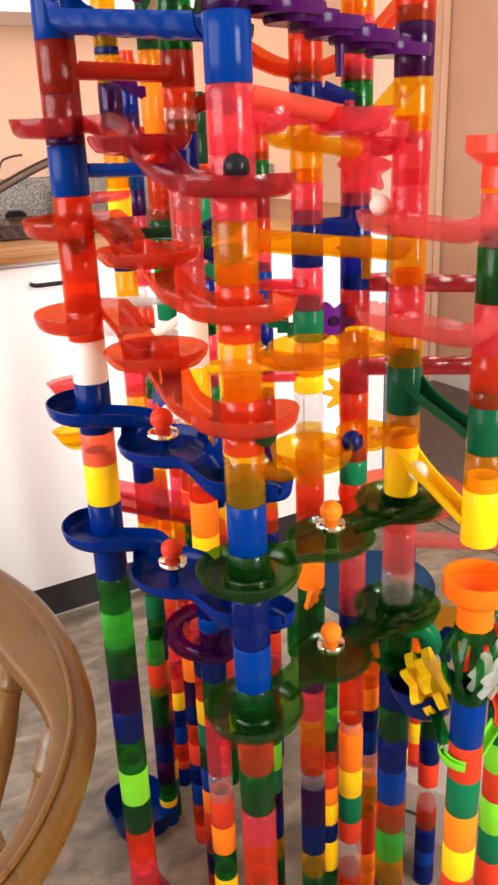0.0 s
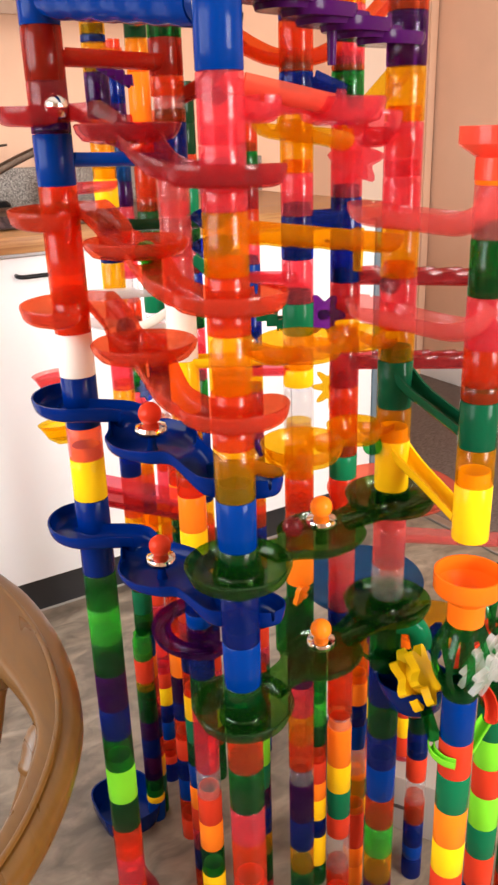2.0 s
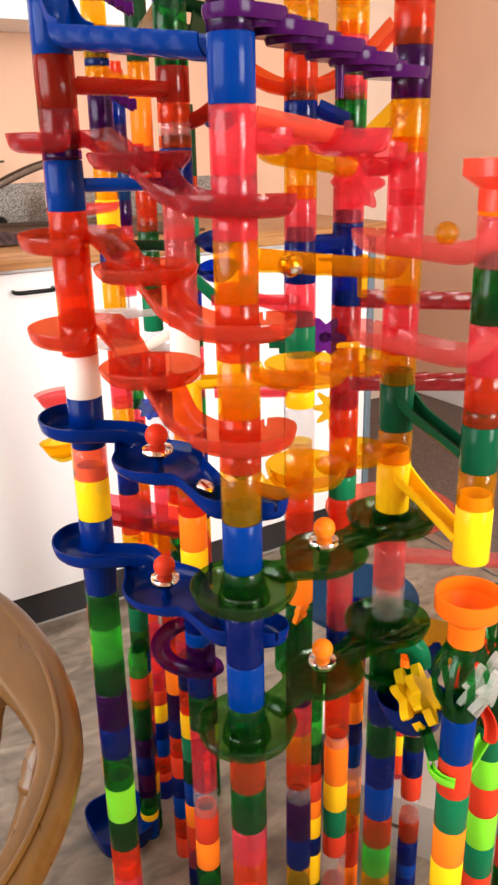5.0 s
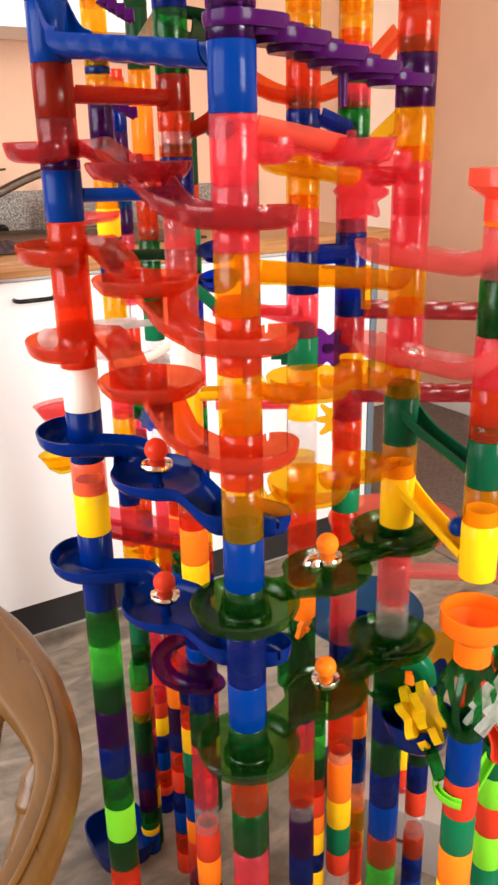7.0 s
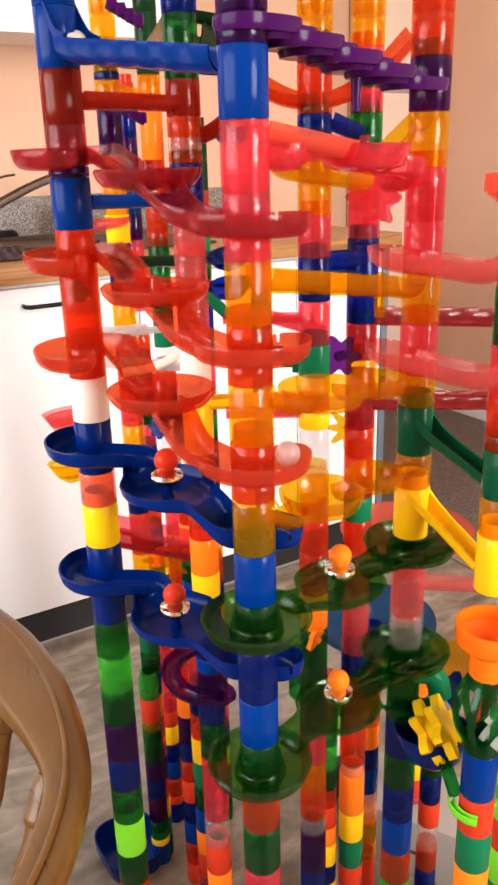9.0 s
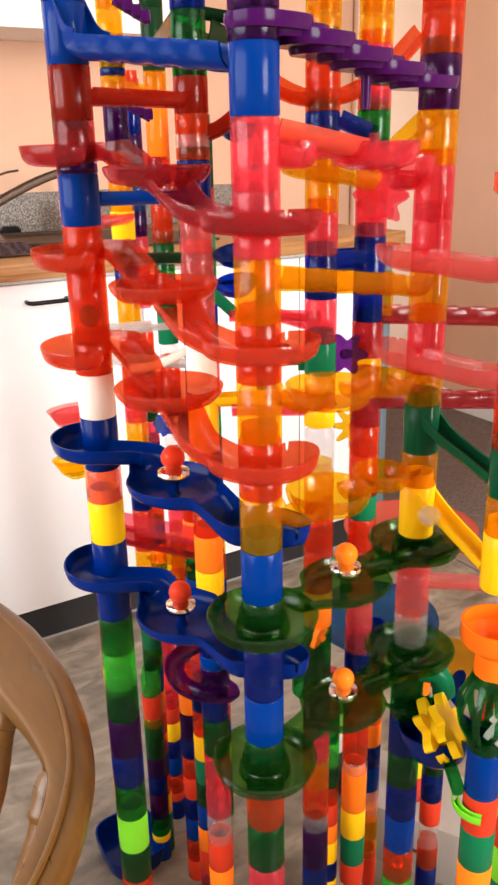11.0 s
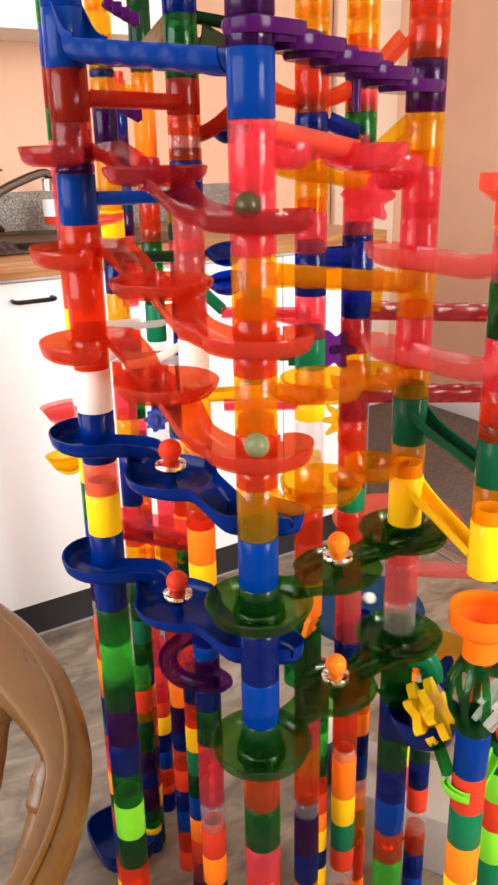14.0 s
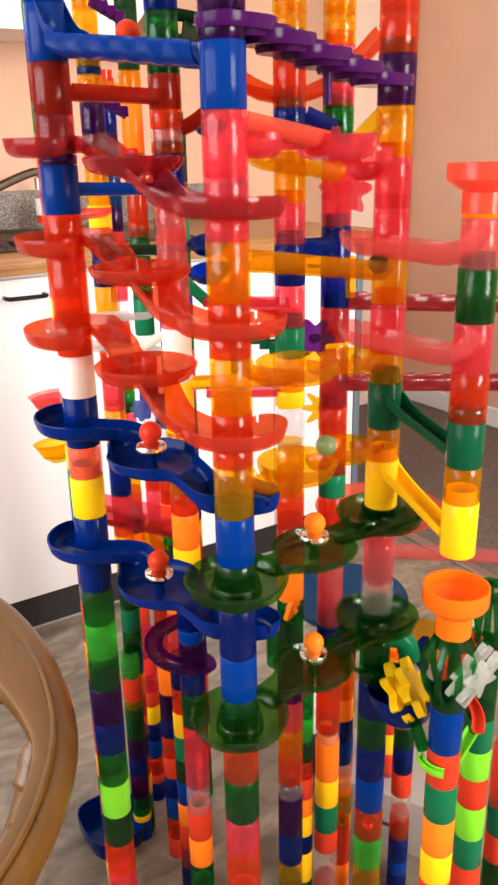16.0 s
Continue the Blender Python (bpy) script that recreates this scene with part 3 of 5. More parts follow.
    tw = thing("tea_towel", 0.56, 2.10, 0.924, "crumpled dark maroon tea towel under glass bowls", "towel")
    bm = bmesh.new()
    bmesh.ops.create_grid(bm, x_segments=40, y_segments=30, size=1)
    for v in bm.verts:
        fx, fy = v.co.x, v.co.y
        hgt = 0.018 * max(0, 1 - fx * fx * 0.8 - fy * fy * 0.8) + 0.02 * noise.noise(Vector((fx * 3.1, fy * 3.7, 1.2))) + 0.008 * noise.noise(Vector((fx * 8, fy * 9, 4)))
        v.co = Vector((fx * 0.13, fy * 0.09, max(0.001, hgt)))
    bmesh.ops.solidify(bm, geom=list(bm.faces), thickness=0.003)
    part("cloth", bm, towel_material(), tw)
    bo = thing("sauce_bottle", 0.925, 2.45, 0.917, "small clear bottle with a white and red label", "bottle")
    part("glass", lathe([(0.0001, 0), (0.028, 0), (0.03, 0.004), (0.03, 0.1), (0.014, 0.125), (0.013, 0.14), (0.0001, 0.14)], 24), plastic("w"), bo)
    part("cap", lathe([(0.0001, 0.138), (0.015, 0.138), (0.015, 0.16), (0.0001, 0.162)], 20), BLACK, bo, "dark cap")
    part("label", lathe([(0.0304, 0.05), (0.0309, 0.05), (0.0309, 0.095), (0.0304, 0.095)], 24), WHITE, bo, "white label with red band")
    part("label_band", lathe([(0.0304, 0.028), (0.0309, 0.028), (0.0309, 0.048), (0.0304, 0.048)], 24), plastic("R"), bo, "red band")


def towel_material():
    m, n, l, b = material("tea towel cloth")
    w = n.new("ShaderNodeTexWave")
    w.inputs["Scale"].default_value, w.inputs["Distortion"].default_value = 12.0, 4.0
    co = n.new("ShaderNodeTexCoord")
    l.new(co.outputs["Object"], w.inputs["Vector"])
    r = ramp_node(n, l, w.outputs["Fac"], ((0.35, (0.035, 0.018, 0.02)), (0.85, (0.075, 0.04, 0.042))))
    l.new(r.outputs["Color"], b.inputs["Base Color"])
    b.inputs["Roughness"].default_value = 0.9
    return m


def build_chair():
    ch = thing("armchair", 0.13, 1.0, GROUND, "golden varnished wooden armchair with a bent arm rail and turned spindles", "chair")
    o = Vector((0.13, 1.0, GROUND))
    rail = [(0.19, 1.272, 0.528), (0.27, 1.201, 0.528), (0.304, 1.094, 0.528), (0.313, 0.987, 0.528), (0.307, 0.898, 0.528), (0.29, 0.818, 0.526), (0.263, 0.76, 0.524), (0.222, 0.702, 0.522), (0.176, 0.658, 0.519), (0.125, 0.632, 0.515)]
    edge = []
    for i, p in enumerate(rail):
        q = Vector(rail[min(i + 1, len(rail) - 1)]) - Vector(rail[max(i - 1, 0)])
        edge.append(Vector(p) - o + Vector((-q.y, q.x, 0)).normalized() * 0.032)

    def narrowing(u):
        k = min(1.0, max(0.0, (u - 0.42) / 0.3))
        return 1.0 - 0.46 * k * k * (3 - 2 * k)
    part("arm_rail", sweep(smooth_path(edge, 0.010), [(u + 0.043, v) for u, v in round_outline(0.043, 0.023, 32, 4.0)], None, narrowing), CHAIR_WOOD, ch)
    inner = [Vector(p) - o for p in rail]
    bead = []
    for i, p in enumerate(inner):
        q = inner[min(i + 1, len(inner) - 1)] - inner[max(i - 1, 0)]
        bead.append(p + Vector((-q.y, q.x, 0)).normalized() * 0.008 + Vector((0, 0, 0.0215 - 0.0065 * max(0.0, min(1.0, (i - 4) / 3)))))
    part("bead", sweep(smooth_path(bead, 0.012), round_outline(0.0035, 0.002, 10, 2)), CHAIR_WOOD, ch, "narrow moulded ridge along the rail")
    for (x0, y0, z0), (x1, y1, z1) in (((0.281, 0.822, 0.522), (0.168, 0.745, 0.300)), ((0.284, 0.995, 0.515), (0.205, 0.962, 0.300))):
        a, b = Vector((x0, y0, z0)) - o, Vector((x1, y1, z1)) - o
        L = (a - b).length
        prof = [(0.0001, 0), (0.011, 0), (0.014, L * 0.2), (0.0175, L * 0.45), (0.016, L * 0.62), (0.0135, L * 0.74), (0.014, L * 0.80), (0.0175, L * 0.815), (0.018, L * 0.835), (0.0165, L * 0.85), (0.0185, L * 0.91), (0.0165, L * 0.97), (0.013, L), (0.0001, L)]
        bm = lathe(prof, 24)
        bmesh.ops.transform(bm, matrix=Matrix.Translation(b) @ (a - b).to_track_quat("Z", "Y").to_matrix().to_4x4(), verts=bm.verts)
        part("spindle", bm, CHAIR_WOOD, ch)
    part("seat", box(-0.24, -0.26, 0.318, 0.09, 0.2, 0.352, 0.012), CHAIR_WOOD, ch)
    for x, y in ((-0.13, -0.15), (0.06, -0.15), (-0.13, 0.13), (0.06, 0.13)):
        part("leg", lathe([(0.0001, 0), (0.014, 0), (0.018, 0.16), (0.015, 0.322), (0.0001, 0.322)], 16, None, (x, y, 0)), CHAIR_WOOD, ch)


build_room()
build_kitchen()
build_chair()

# ---- the marble run ----
# It is laid out in larger units and brought to its true size about this point.
PIVOT, SIZE, FOOT = Vector((0.108, 0.076, 1.122)), 0.89, -0.1859
RUN = Matrix.Translation(PIVOT) @ Matrix.Scale(SIZE, 4) @ Matrix.Translation(-PIVOT)
others = set(scene.objects)
# x, y, foot, and the stacked tubes from the foot up: a letter for the plastic and a height in millimetres
COLUMNS = {
    "C1": (0.433, 0.651, 0.362, "r70 p42 g51 r42 g57 B48 b52 g47 B48 y48 r16 r33 y49 r19 r28 o49 p20 p28 p50 B48 v20 v48 v48"),
    "C2": (0.373, 0.857, 0.166, "r45 p44 r48 g46 L49 g47 b42 v49 g43 l45 g44 N90 Y46 P35 N54 W44 r30 r79 r29 B45 v9 m35 d44 B48 B48 B48"),
    "C3": (0.651, 0.696, 0.151, "v46 y44 l48 r46 B49 b48 g46 b49 g58 g34 w44 P49 P14 g30 Y56 y36 J50 y32 p51 y46 p47 p47 y46 v44 r34 r47 r47"),
    "C4": (0.658, 0.587, 0.740, "Y58 y38 J46 r15 r34 p46 g49 P44 U22"),
    "C5": (0.652, 0.579, 0.268, "R53 Y43 O49 G48 R46 B55 g7"),
    "C5b": (0.750, 0.615, 0.202, "R53 G47 L50 R44 L42 G45 g90"),
    "C6": (0.714, 0.861, -0.043, "r61 w71 R40 G50 Y49 O68 w20 r79 r71 b32 p45 P48 P59 r45 G32 r54 r37 m58 y28 m43 b90 b6 p91 g41 r6 p58 y29 y47 o47"),
    "C7": (0.642, 0.856, 0.008, "g58 y45 b55 v69 w26 r46 o49 p48 v23 v64 g74 O50 r57 r43 y60 w58 Y21 y41 G37 p49 b47 p45 y41 y34 b25 r8 r40 b16 y28 y47 g47"),
    "C8": (0.533, 0.939, -0.006, "Y54 g52 O51 R49 w48 p57 p50 g58 b33 v49 B20 b91 Y33 O49 r28 o84 Y65 W66 P56 P45 P46 b50 r13 w13 r20 d36 g61 b47 G47"),
    "C9": (0.604, 1.313, 0.338, "g76 y74 r77 b95 y61 p59 r76 y73 b44 v39 Y42 y85 b12 v51 y39 b10 y76 y60 r47"),
    "C10": (0.714, 1.407, 0.214, "g53 r116 y74 p60 r93 w78 b43 r53 w36 G66 g107 r23 r60 r54 U78 o50 D88 D80 D47"),
    "C13": (0.479, 1.148, -0.139, "r47 b47 Y45 g45 Y40 p45 b45 o40 p47 Y47 r50 w45 b47 g47 y47 p40 w45 r47 Y47 r47 Y47 p90 g47 p45 b47 Y47 g47 b47 r47"),
    "C14": (0.427, 1.018, 0.238, "g24 O40 p65 B63 O61 r31 R30 w30 v91 B26 g51 Y31 w70 W53 y28 Y36 r48 p55 p55 p25 g33 d40 B40 g60 y50"),
    "C15": (0.598, 1.105, 0.580, "O47 r47 w75 n32"),
    "C16": (0.672, 1.222, 0.560, "b47 v47 Y47 p47 W30 v47 B40 v47 p30 G24 p47 D24 y40"),
    "B1": (0.591, 1.300, -0.139, "Y15 g43 v57 b42 v41 g73 y20 R49 l40"),
    "B2": (0.664, 1.381, -0.139, "R20 r45 B44 b43 Y43 R35 p128"),
    "B3": (0.629, 1.222, -0.139, "r51 B49 b48 R47 r46 b39 v57 O61 r106"),
    "B4": (0.675, 1.027, -0.139, "g64 y46 b58 v44 G49 L53 g23 r101"),
    "B6": (0.775, 1.004, -0.139, "Y67 b40 Y45 O38 R44 r37 g42 l47 g51 p67"),
    "B7": (0.829, 0.964, -0.139, "O45 R79 y89 w55 B48 b43 O43 o67"),
    "B8": (0.930, 0.918, -0.139, "B29 b54 r46 w51 R50 b55 g117"),
    "D1": (0.905, 1.050, -0.139, "Y47 g47 O45 r47 b47 Y47 g47 R47 v47 p47 b33"),
    "D2": (0.830, 0.890, -0.139, "R47 y47 B45 b47 G47 r47 Y47 v47 B47 R47 o47 g47 p47 r47 b47 p45"),
    "D3": (1.020, 1.050, -0.139, "B47 p47 R45 Y47 R47 b47 g47 O44"),
    "E1": (0.760, 1.614, -0.139, "r47 g47 Y47 b47 p47 R47 v47 b47 g47 O47 b47 r47 y47 b47 v47 p47 g47 y47 b47 r47 w47 p90 p47 v47 n90 v47 b47 r47"),
    "E2": (0.751, 1.328, -0.139, "g47 r47 Y47 b47 p47 R47 v47 b47 g47 O47 b47 r47 y47 b47 v47 N47 v47 g47 p47 p47 g47 b47 m47 g47 G47 r47 D47 D47"),
    "E3": (0.875, 1.341, -0.139, "b47 r47 Y47 g47 p47 R47 v47 y47 g47 O47 b47 r47 y47 b47 v47 p47 m47 y47 v47 b47 B47 B47 p47 r47 m47 g47 r47"),
    "E4": (0.840, 0.637, -0.139, "R47 Y47 b47 N47 v47 r47 g47 R47 G47 F47 F47"),
}
OWNER = {key: build_column(key) for key in COLUMNS}


def at(key, z):
    x, y = xy(key)
    return Vector((x, y, z))


def between(a, b, f, z):
    p = xy(a).lerp(xy(b), f)
    return Vector((p.x, p.y, z))


def paddle_wheel(owner, place, r, c, label, n=6, discs=2, gap=0.02, fat=0.008, hub=0.006, inner=0.6):
    """A wheel of rounded paddles on a thing; its axle lies along its own x axis. Returns the wheel and its pose in the thing's space."""
    axle = lathe([(0.0001, -gap * 0.75), (hub, -gap * 0.75), (hub, gap * 0.75), (0.0001, gap * 0.75)], 16)
    bmesh.ops.transform(axle, matrix=Matrix.Rotation(radians(90), 4, "Y"), verts=axle.verts)
    w = part("wheel", axle, plastic(c), owner, label)
    place = Matrix.Translation(-owner.location) @ place
    w.matrix_basis = place
    for s in range(discs):
        x = 0 if discs == 1 else (s - 0.5) * gap
        bm = bmesh.new()
        k = n * 8
        rr = [r * (inner + (1 - inner) * (0.5 + 0.5 * math.cos(n * 2 * math.pi * i / k + s * 1.2)) ** 1.25) for i in range(k)]
        f = [bm.verts.new((x - fat / 2, q * math.cos(2 * math.pi * i / k), q * math.sin(2 * math.pi * i / k))) for i, q in enumerate(rr)]
        g = [bm.verts.new((x + fat / 2, q * math.cos(2 * math.pi * i / k), q * math.sin(2 * math.pi * i / k))) for i, q in enumerate(rr)]
        for i in range(k):
            bm.faces.new((f[i], f[(i + 1) % k], g[(i + 1) % k], g[i]))
        cf, cg = bm.verts.new((x - fat / 2, 0, 0)), bm.verts.new((x + fat / 2, 0, 0))
        for i in range(k):
            bm.faces.new((cf, f[(i + 1) % k], f[i]))
            bm.faces.new((cg, g[i], g[(i + 1) % k]))
        part("star_disc", bm, plastic(c), w)
    return w, place


def double_bowl_track(a, b, za, z1, z2, zb, c, label):
    """A scoop at column a, a wide and a smaller bowl, and a short lip into column b."""
    o = between(a, b, 0.38, z1)
    tr = thing("double_bowl_track", o.x, o.y, o.z, label, "marble track", "tracks of the marble run")
    d = (xy(b) - xy(a)).normalized()
    second = between(a, b, 0.72, z2) - o
    part("scoop", sweep(smooth_path([at(a, za + 0.012) + Vector((*turned(d, -35) * 0.012, 0)) - o, at(a, za) + Vector((*turned(d, -30) * 0.032, 0)) - o, Vector((*(d * -0.022), 0.011))]), channel_outline(0.0155, 0.014)), plastic(c), tr)
    part("bowl", lathe(dish_profile(0.037, 0.017), 36), plastic(c), tr)
    part("post", lathe([(0.0001, -0.001), (0.006, -0.001), (0.004, 0.009), (0.0001, 0.0095)], 14), plastic(c), tr)
    small = part("small_bowl", lathe(dish_profile(0.026, 0.016), 32), plastic(c), tr)
    small.location = second
    part("link", sweep(smooth_path([Vector((*(d * 0.026), 0.010)), second * 0.6 + Vector((0, 0, 0.009)), second - Vector((*(d * 0.016), -0.009))]), channel_outline(0.013, 0.011)), plastic(c), tr)
    part("lip", sweep(smooth_path([second + Vector((*(d * 0.018), 0.010)), at(b, zb + 0.006) - Vector((*(d * 0.024), 0)) - o, at(b, zb + 0.006) - Vector((*(d * 0.012), 0)) - o]), channel_outline(0.011, 0.010)), plastic(c), tr)
    return tr


def chute(a, b, za, zb, c, label, w=0.011):
    """A straight open chute with a high-backed mouth at the upper column."""
    A, B = at(a, za), at(b, zb)
    m = (A + B) / 2
    d = (xy(b) - xy(a)).normalized()
    tr = thing("chute", m.x, m.y, m.z, label, "marble track", "tracks of the marble run")
    way = [A + Vector((*(d * 0.006), 0.013)) - m, A + Vector((*(d * 0.019), 0.004)) - m, A + Vector((*(d * 0.038), -0.006)) - m, B - Vector((*(d * 0.014), 0)) - m]
    part("channel", sweep(smooth_path(way), channel_outline(w, w * 1.25, 0.0022), None, lambda u: 1.28 - 0.28 * min(1, u / 0.4)), plastic(c), tr)
    return tr


def stair_track(a, b, za, zb, c, label, n=9):
    """Overlapping rounded steps that lead down from column to column."""
    A, B = at(a, za), at(b, zb)
    m = (A + B) / 2
    d = (xy(b) - xy(a)).normalized()
    tr = thing("stair_track", m.x, m.y, m.z, label, "marble track", "tracks of the marble run")
    for i in range(n):
        f = (i + 0.55) / (n + 0.75)
        p = A.lerp(B, f) - m + Vector((*(turned(d, 90) * (0.003 if i % 2 else -0.003)), 0))
        bm = bmesh.new()
        prof = round_outline(0.5, 0.5, 20, 2.8)
        lo = [bm.verts.new((u * 0.064, v * 0.042, -0.0055)) for u, v in prof]
        mid = [bm.verts.new((u * 0.068, v * 0.045, 0.0)) for u, v in prof]
        top = [bm.verts.new((u * 0.067, v * 0.044, 0.0045)) for u, v in prof]
        ins = [bm.verts.new((u * 0.061, v * 0.039, 0.0045)) for u, v in prof]
        flo = [bm.verts.new((u * 0.058, v * 0.036, -0.002)) for u, v in prof]
        for r, q in ((lo, mid), (mid, top), (top, ins), (ins, flo)):
            for j in range(20):
                bm.faces.new((r[j], r[(j + 1) % 20], q[(j + 1) % 20], q[j]))
        bm.faces.new(lo)
        bm.faces.new(flo)
        bmesh.ops.transform(bm, matrix=Matrix.Translation(p) @ Matrix.Rotation(math.atan2(d.y, d.x), 4, "Z"), verts=bm.verts)
        part("step", bm, plastic(c), tr)
    bm = lathe([(0.0001, -0.035), (0.0035, -0.035), (0.0045, 0.0), (0.0001, 0.0)], 12)
    bmesh.ops.transform(bm, matrix=Matrix.Translation(A.lerp(B, 0.55) - m), verts=bm.verts)
    part("peg", bm, plastic(c), tr)
    return tr


def loop_track(key, z, c, r, a0, a1, label, to=None, drop=0.01, w=0.014, h=0.013):
    """A round trough about a column, which may run on to another place."""
    C = xy(key)
    tr = thing("loop_track", C.x, C.y, z, label, "marble track", "tracks of the marble run")
    k = max(4, int(abs(a1 - a0) / 20))
    pts = [Vector((r * math.cos(radians(a0 + (a1 - a0) * i / k)), r * math.sin(radians(a0 + (a1 - a0) * i / k)), -drop * i / k)) for i in range(k + 1)]
    if to:
        pts.append(Vector(to) - Vector((C.x, C.y, z)))
    part("channel", sweep(smooth_path(pts), channel_outline(w, h)), plastic(c), tr)
    return tr


def cup(x, y, z, r, depth, c, label, name="marble_cup", tilt=(0, 0)):
    t = thing(name, x, y, z, label, "cup")
    bm = lathe([(0.0001, 0), (r * 0.35, 0.001), (r * 0.7, depth * 0.3), (r * 0.93, depth * 0.8), (r, depth), (r + 0.0022, depth), (r * 0.97, depth * 0.75), (r * 0.73, depth * 0.22), (r * 0.35, -0.0025), (0.0001, -0.003)], 40)
    bmesh.ops.transform(bm, matrix=Euler((radians(tilt[0]), radians(tilt[1]), 0)).to_matrix().to_4x4(), verts=bm.verts)
    part("shell", bm, plastic(c), t)
    return t


def funnel(key, z, r, h, c, label):
    x, y = xy(key)
    t = thing("funnel", x, y, z, label, "funnel")
    n = 0.0185
    prof = [(n, 0), (n, h * 0.42), (n + 0.003, h * 0.47), (r - 0.002, h * 0.62), (r, h * 0.68), (r, h), (r - 0.0022, h), (r - 0.0022, h * 0.72), (n + 0.002, h * 0.52), (n - 0.002, h * 0.4), (n - 0.002, 0)]
    part("cone", lathe(prof, 40), plastic(c), t)
    return t


# tracks from the second column down to the front one
swirl_track("C2", "C1", 1.140, 1.113, 1.096, "m", (-20, -290), (-125, 85), bowl=0.042, depth=0.012)
swirl_track("C2", "C1", 1.051, 1.020, 1.002, "q", (-20, -290), (-125, 85), bowl=0.044, depth=0.012)
swirl_track("C2", "C1", 0.962, 0.929, 0.908, "q", (-20, -290), (-125, 85), bowl=0.046, depth=0.013)
swirl_track("C2", "C1", 0.870, 0.836, 0.834, "N", (-205, -32), (-188, -306), knob_colour="R", bowl=0.043, depth=0.016)
swirl_track("C2", "C1", 0.730, 0.697, 0.699, "N", (-205, -32), (-188, -306), knob_colour="R", bowl=0.043, depth=0.016)
scallop = gutter("scalloped_track", between("C2", "C1", 0.10, 1.2285), between("C2", "C1", 0.93, 1.206), "B", "blue plastic marble track with scalloped sides", 0.0195, 0.0175, lobes=0.06)
d21 = (xy("C1") - xy("C2")).normalized()
neck = [at("C2", z) + Vector((*(d21 * f), 0)) - scallop.location for z, f in ((1.268, 0.002), (1.250, 0.012), (1.236, 0.022), (1.230, 0.036))]
part("mouth", sweep(smooth_path(neck, 0.003), channel_outline(0.0185, 0.015), None, lambda u: 0.86 + 0.18 * u), plastic("B"), scallop)
# tracks from the front column over to the third
stair_track("C1", "C3", 1.222, 1.183, "K", "dark purple plastic stair track of rounded steps")
gutter("trough_track", between("C1", "C3", 0.06, 1.156), between("C1", "C3", 0.5, 1.142), "F", "coral plastic trough leading off the front column", 0.0145, 0.0135)
swirl_track("C1", "C3", 1.138, 1.122, 1.116, "p", (-40, -20), (150, 175), bowl=0.036, m_shift=(0.024, 0.006), depth=0.018, label="clear pink plastic bowl track under a coral trough")
bridge = gutter("bridge_track", between("C1", "C3", 0.06, 1.052), between("C1", "C3", 0.93, 1.022), "o", "clear amber plastic bridge track with a peg below", 0.017, 0.017, lobes=0.05)
peg = lathe([(0.0001, -0.034), (0.0045, -0.034), (0.0055, 0.004), (0.0001, 0.006)], 14)
bmesh.ops.translate(peg, vec=between("C1", "C3", 0.72, 1.028) - bridge.location, verts=peg.verts)
part("peg", peg, plastic("o"), bridge)
double_bowl_track("C1", "C3", 0.950, 0.928, 0.922, 0.916, "o", "clear amber plastic track with a wide and a small bowl")
double_bowl_track("C1", "C3", 0.848, 0.830, 0.828, 0.826, "o", "clear amber plastic track with a wide and a small bowl")
disc_track("C3", "C1", 0.737, 0.733, 0.742, "s", "O", "smoky green plastic track of three linked dishes with an orange knob")
disc_track("C3", "C1", 0.605, 0.592, 0.588, "s", "O", "smoky green plastic track of three linked dishes with an orange knob")
# between the third column and the hanging one
for z0, z1, c in ((1.046, 1.053, "P"), (0.954, 0.959, "P")):
    w3, w4 = xy("C3"), xy("C4")
    tr = thing("loop_track", w3.x, w3.y, z0, "pale pink see-through plastic trough curling round a column", "marble track", "tracks of the marble run")
    pts = [Vector((0.034 * math.cos(radians(a)), 0.034 * math.sin(radians(a)), 0.004 - 0.00002 * (a - 95))) for a in range(100, 221, 20)]
    pts += [Vector((*((w4 - w3) * 0.5 + Vector((-0.024, -0.014))), 0.0)), Vector((*((w4 - w3) * 0.8 + Vector((-0.020, -0.006))), 0.0)), Vector((*(w4 - w3 + Vector((-0.017, 0.004))), z1 - z0)), Vector((*(w4 - w3 + Vector((-0.008, -0.004))), z1 - z0 + 0.016))]
    part("channel", sweep(smooth_path(pts, 0.003), channel_outline(0.0175, 0.018), None, lambda u: spoon_end(u, 0.09)), plastic(c), tr)
chute("C3", "C4", 0.878, 0.852, "J", "dark green plastic chute between two columns")
chute("C3", "C4", 0.796, 0.762, "Y", "yellow plastic chute between two columns")
gutter("pipe", at("C3", 0.697) + Vector((0.018, -0.002, 0)), (1.02, 0.635, 0.600), "P", "pale pink see-through plastic pipe leading away from a column", 0.012, 0.012)
# between the second and the red column behind
gutter("pipe", at("C2", 1.190) + Vector((0.016, 0.008, 0)), at("C8", 1.192) - Vector((0.016, 0.008, 0)), "d", "dark red plastic trough between two columns", 0.011, 0.014)
gutter("arm", at("C2", 1.102) + Vector((0.016, 0.008, 0)), at("C8", 1.096) - Vector((0.016, 0.008, 0)), "B", "blue plastic arm between two columns", 0.010, 0.012)
gutter("arm", at("C8", 1.000) + Vector((-0.016, 0.0, 0)), (0.47, 0.93, 1.012), "r", "clear red plastic spout on a column", 0.013, 0.014)
loop_track("C8", 0.498, "v", 0.052, 60, 265, "clear purple plastic trough curving round a column", (0.525, 0.915, 0.487), 0.012, 0.013, 0.013)
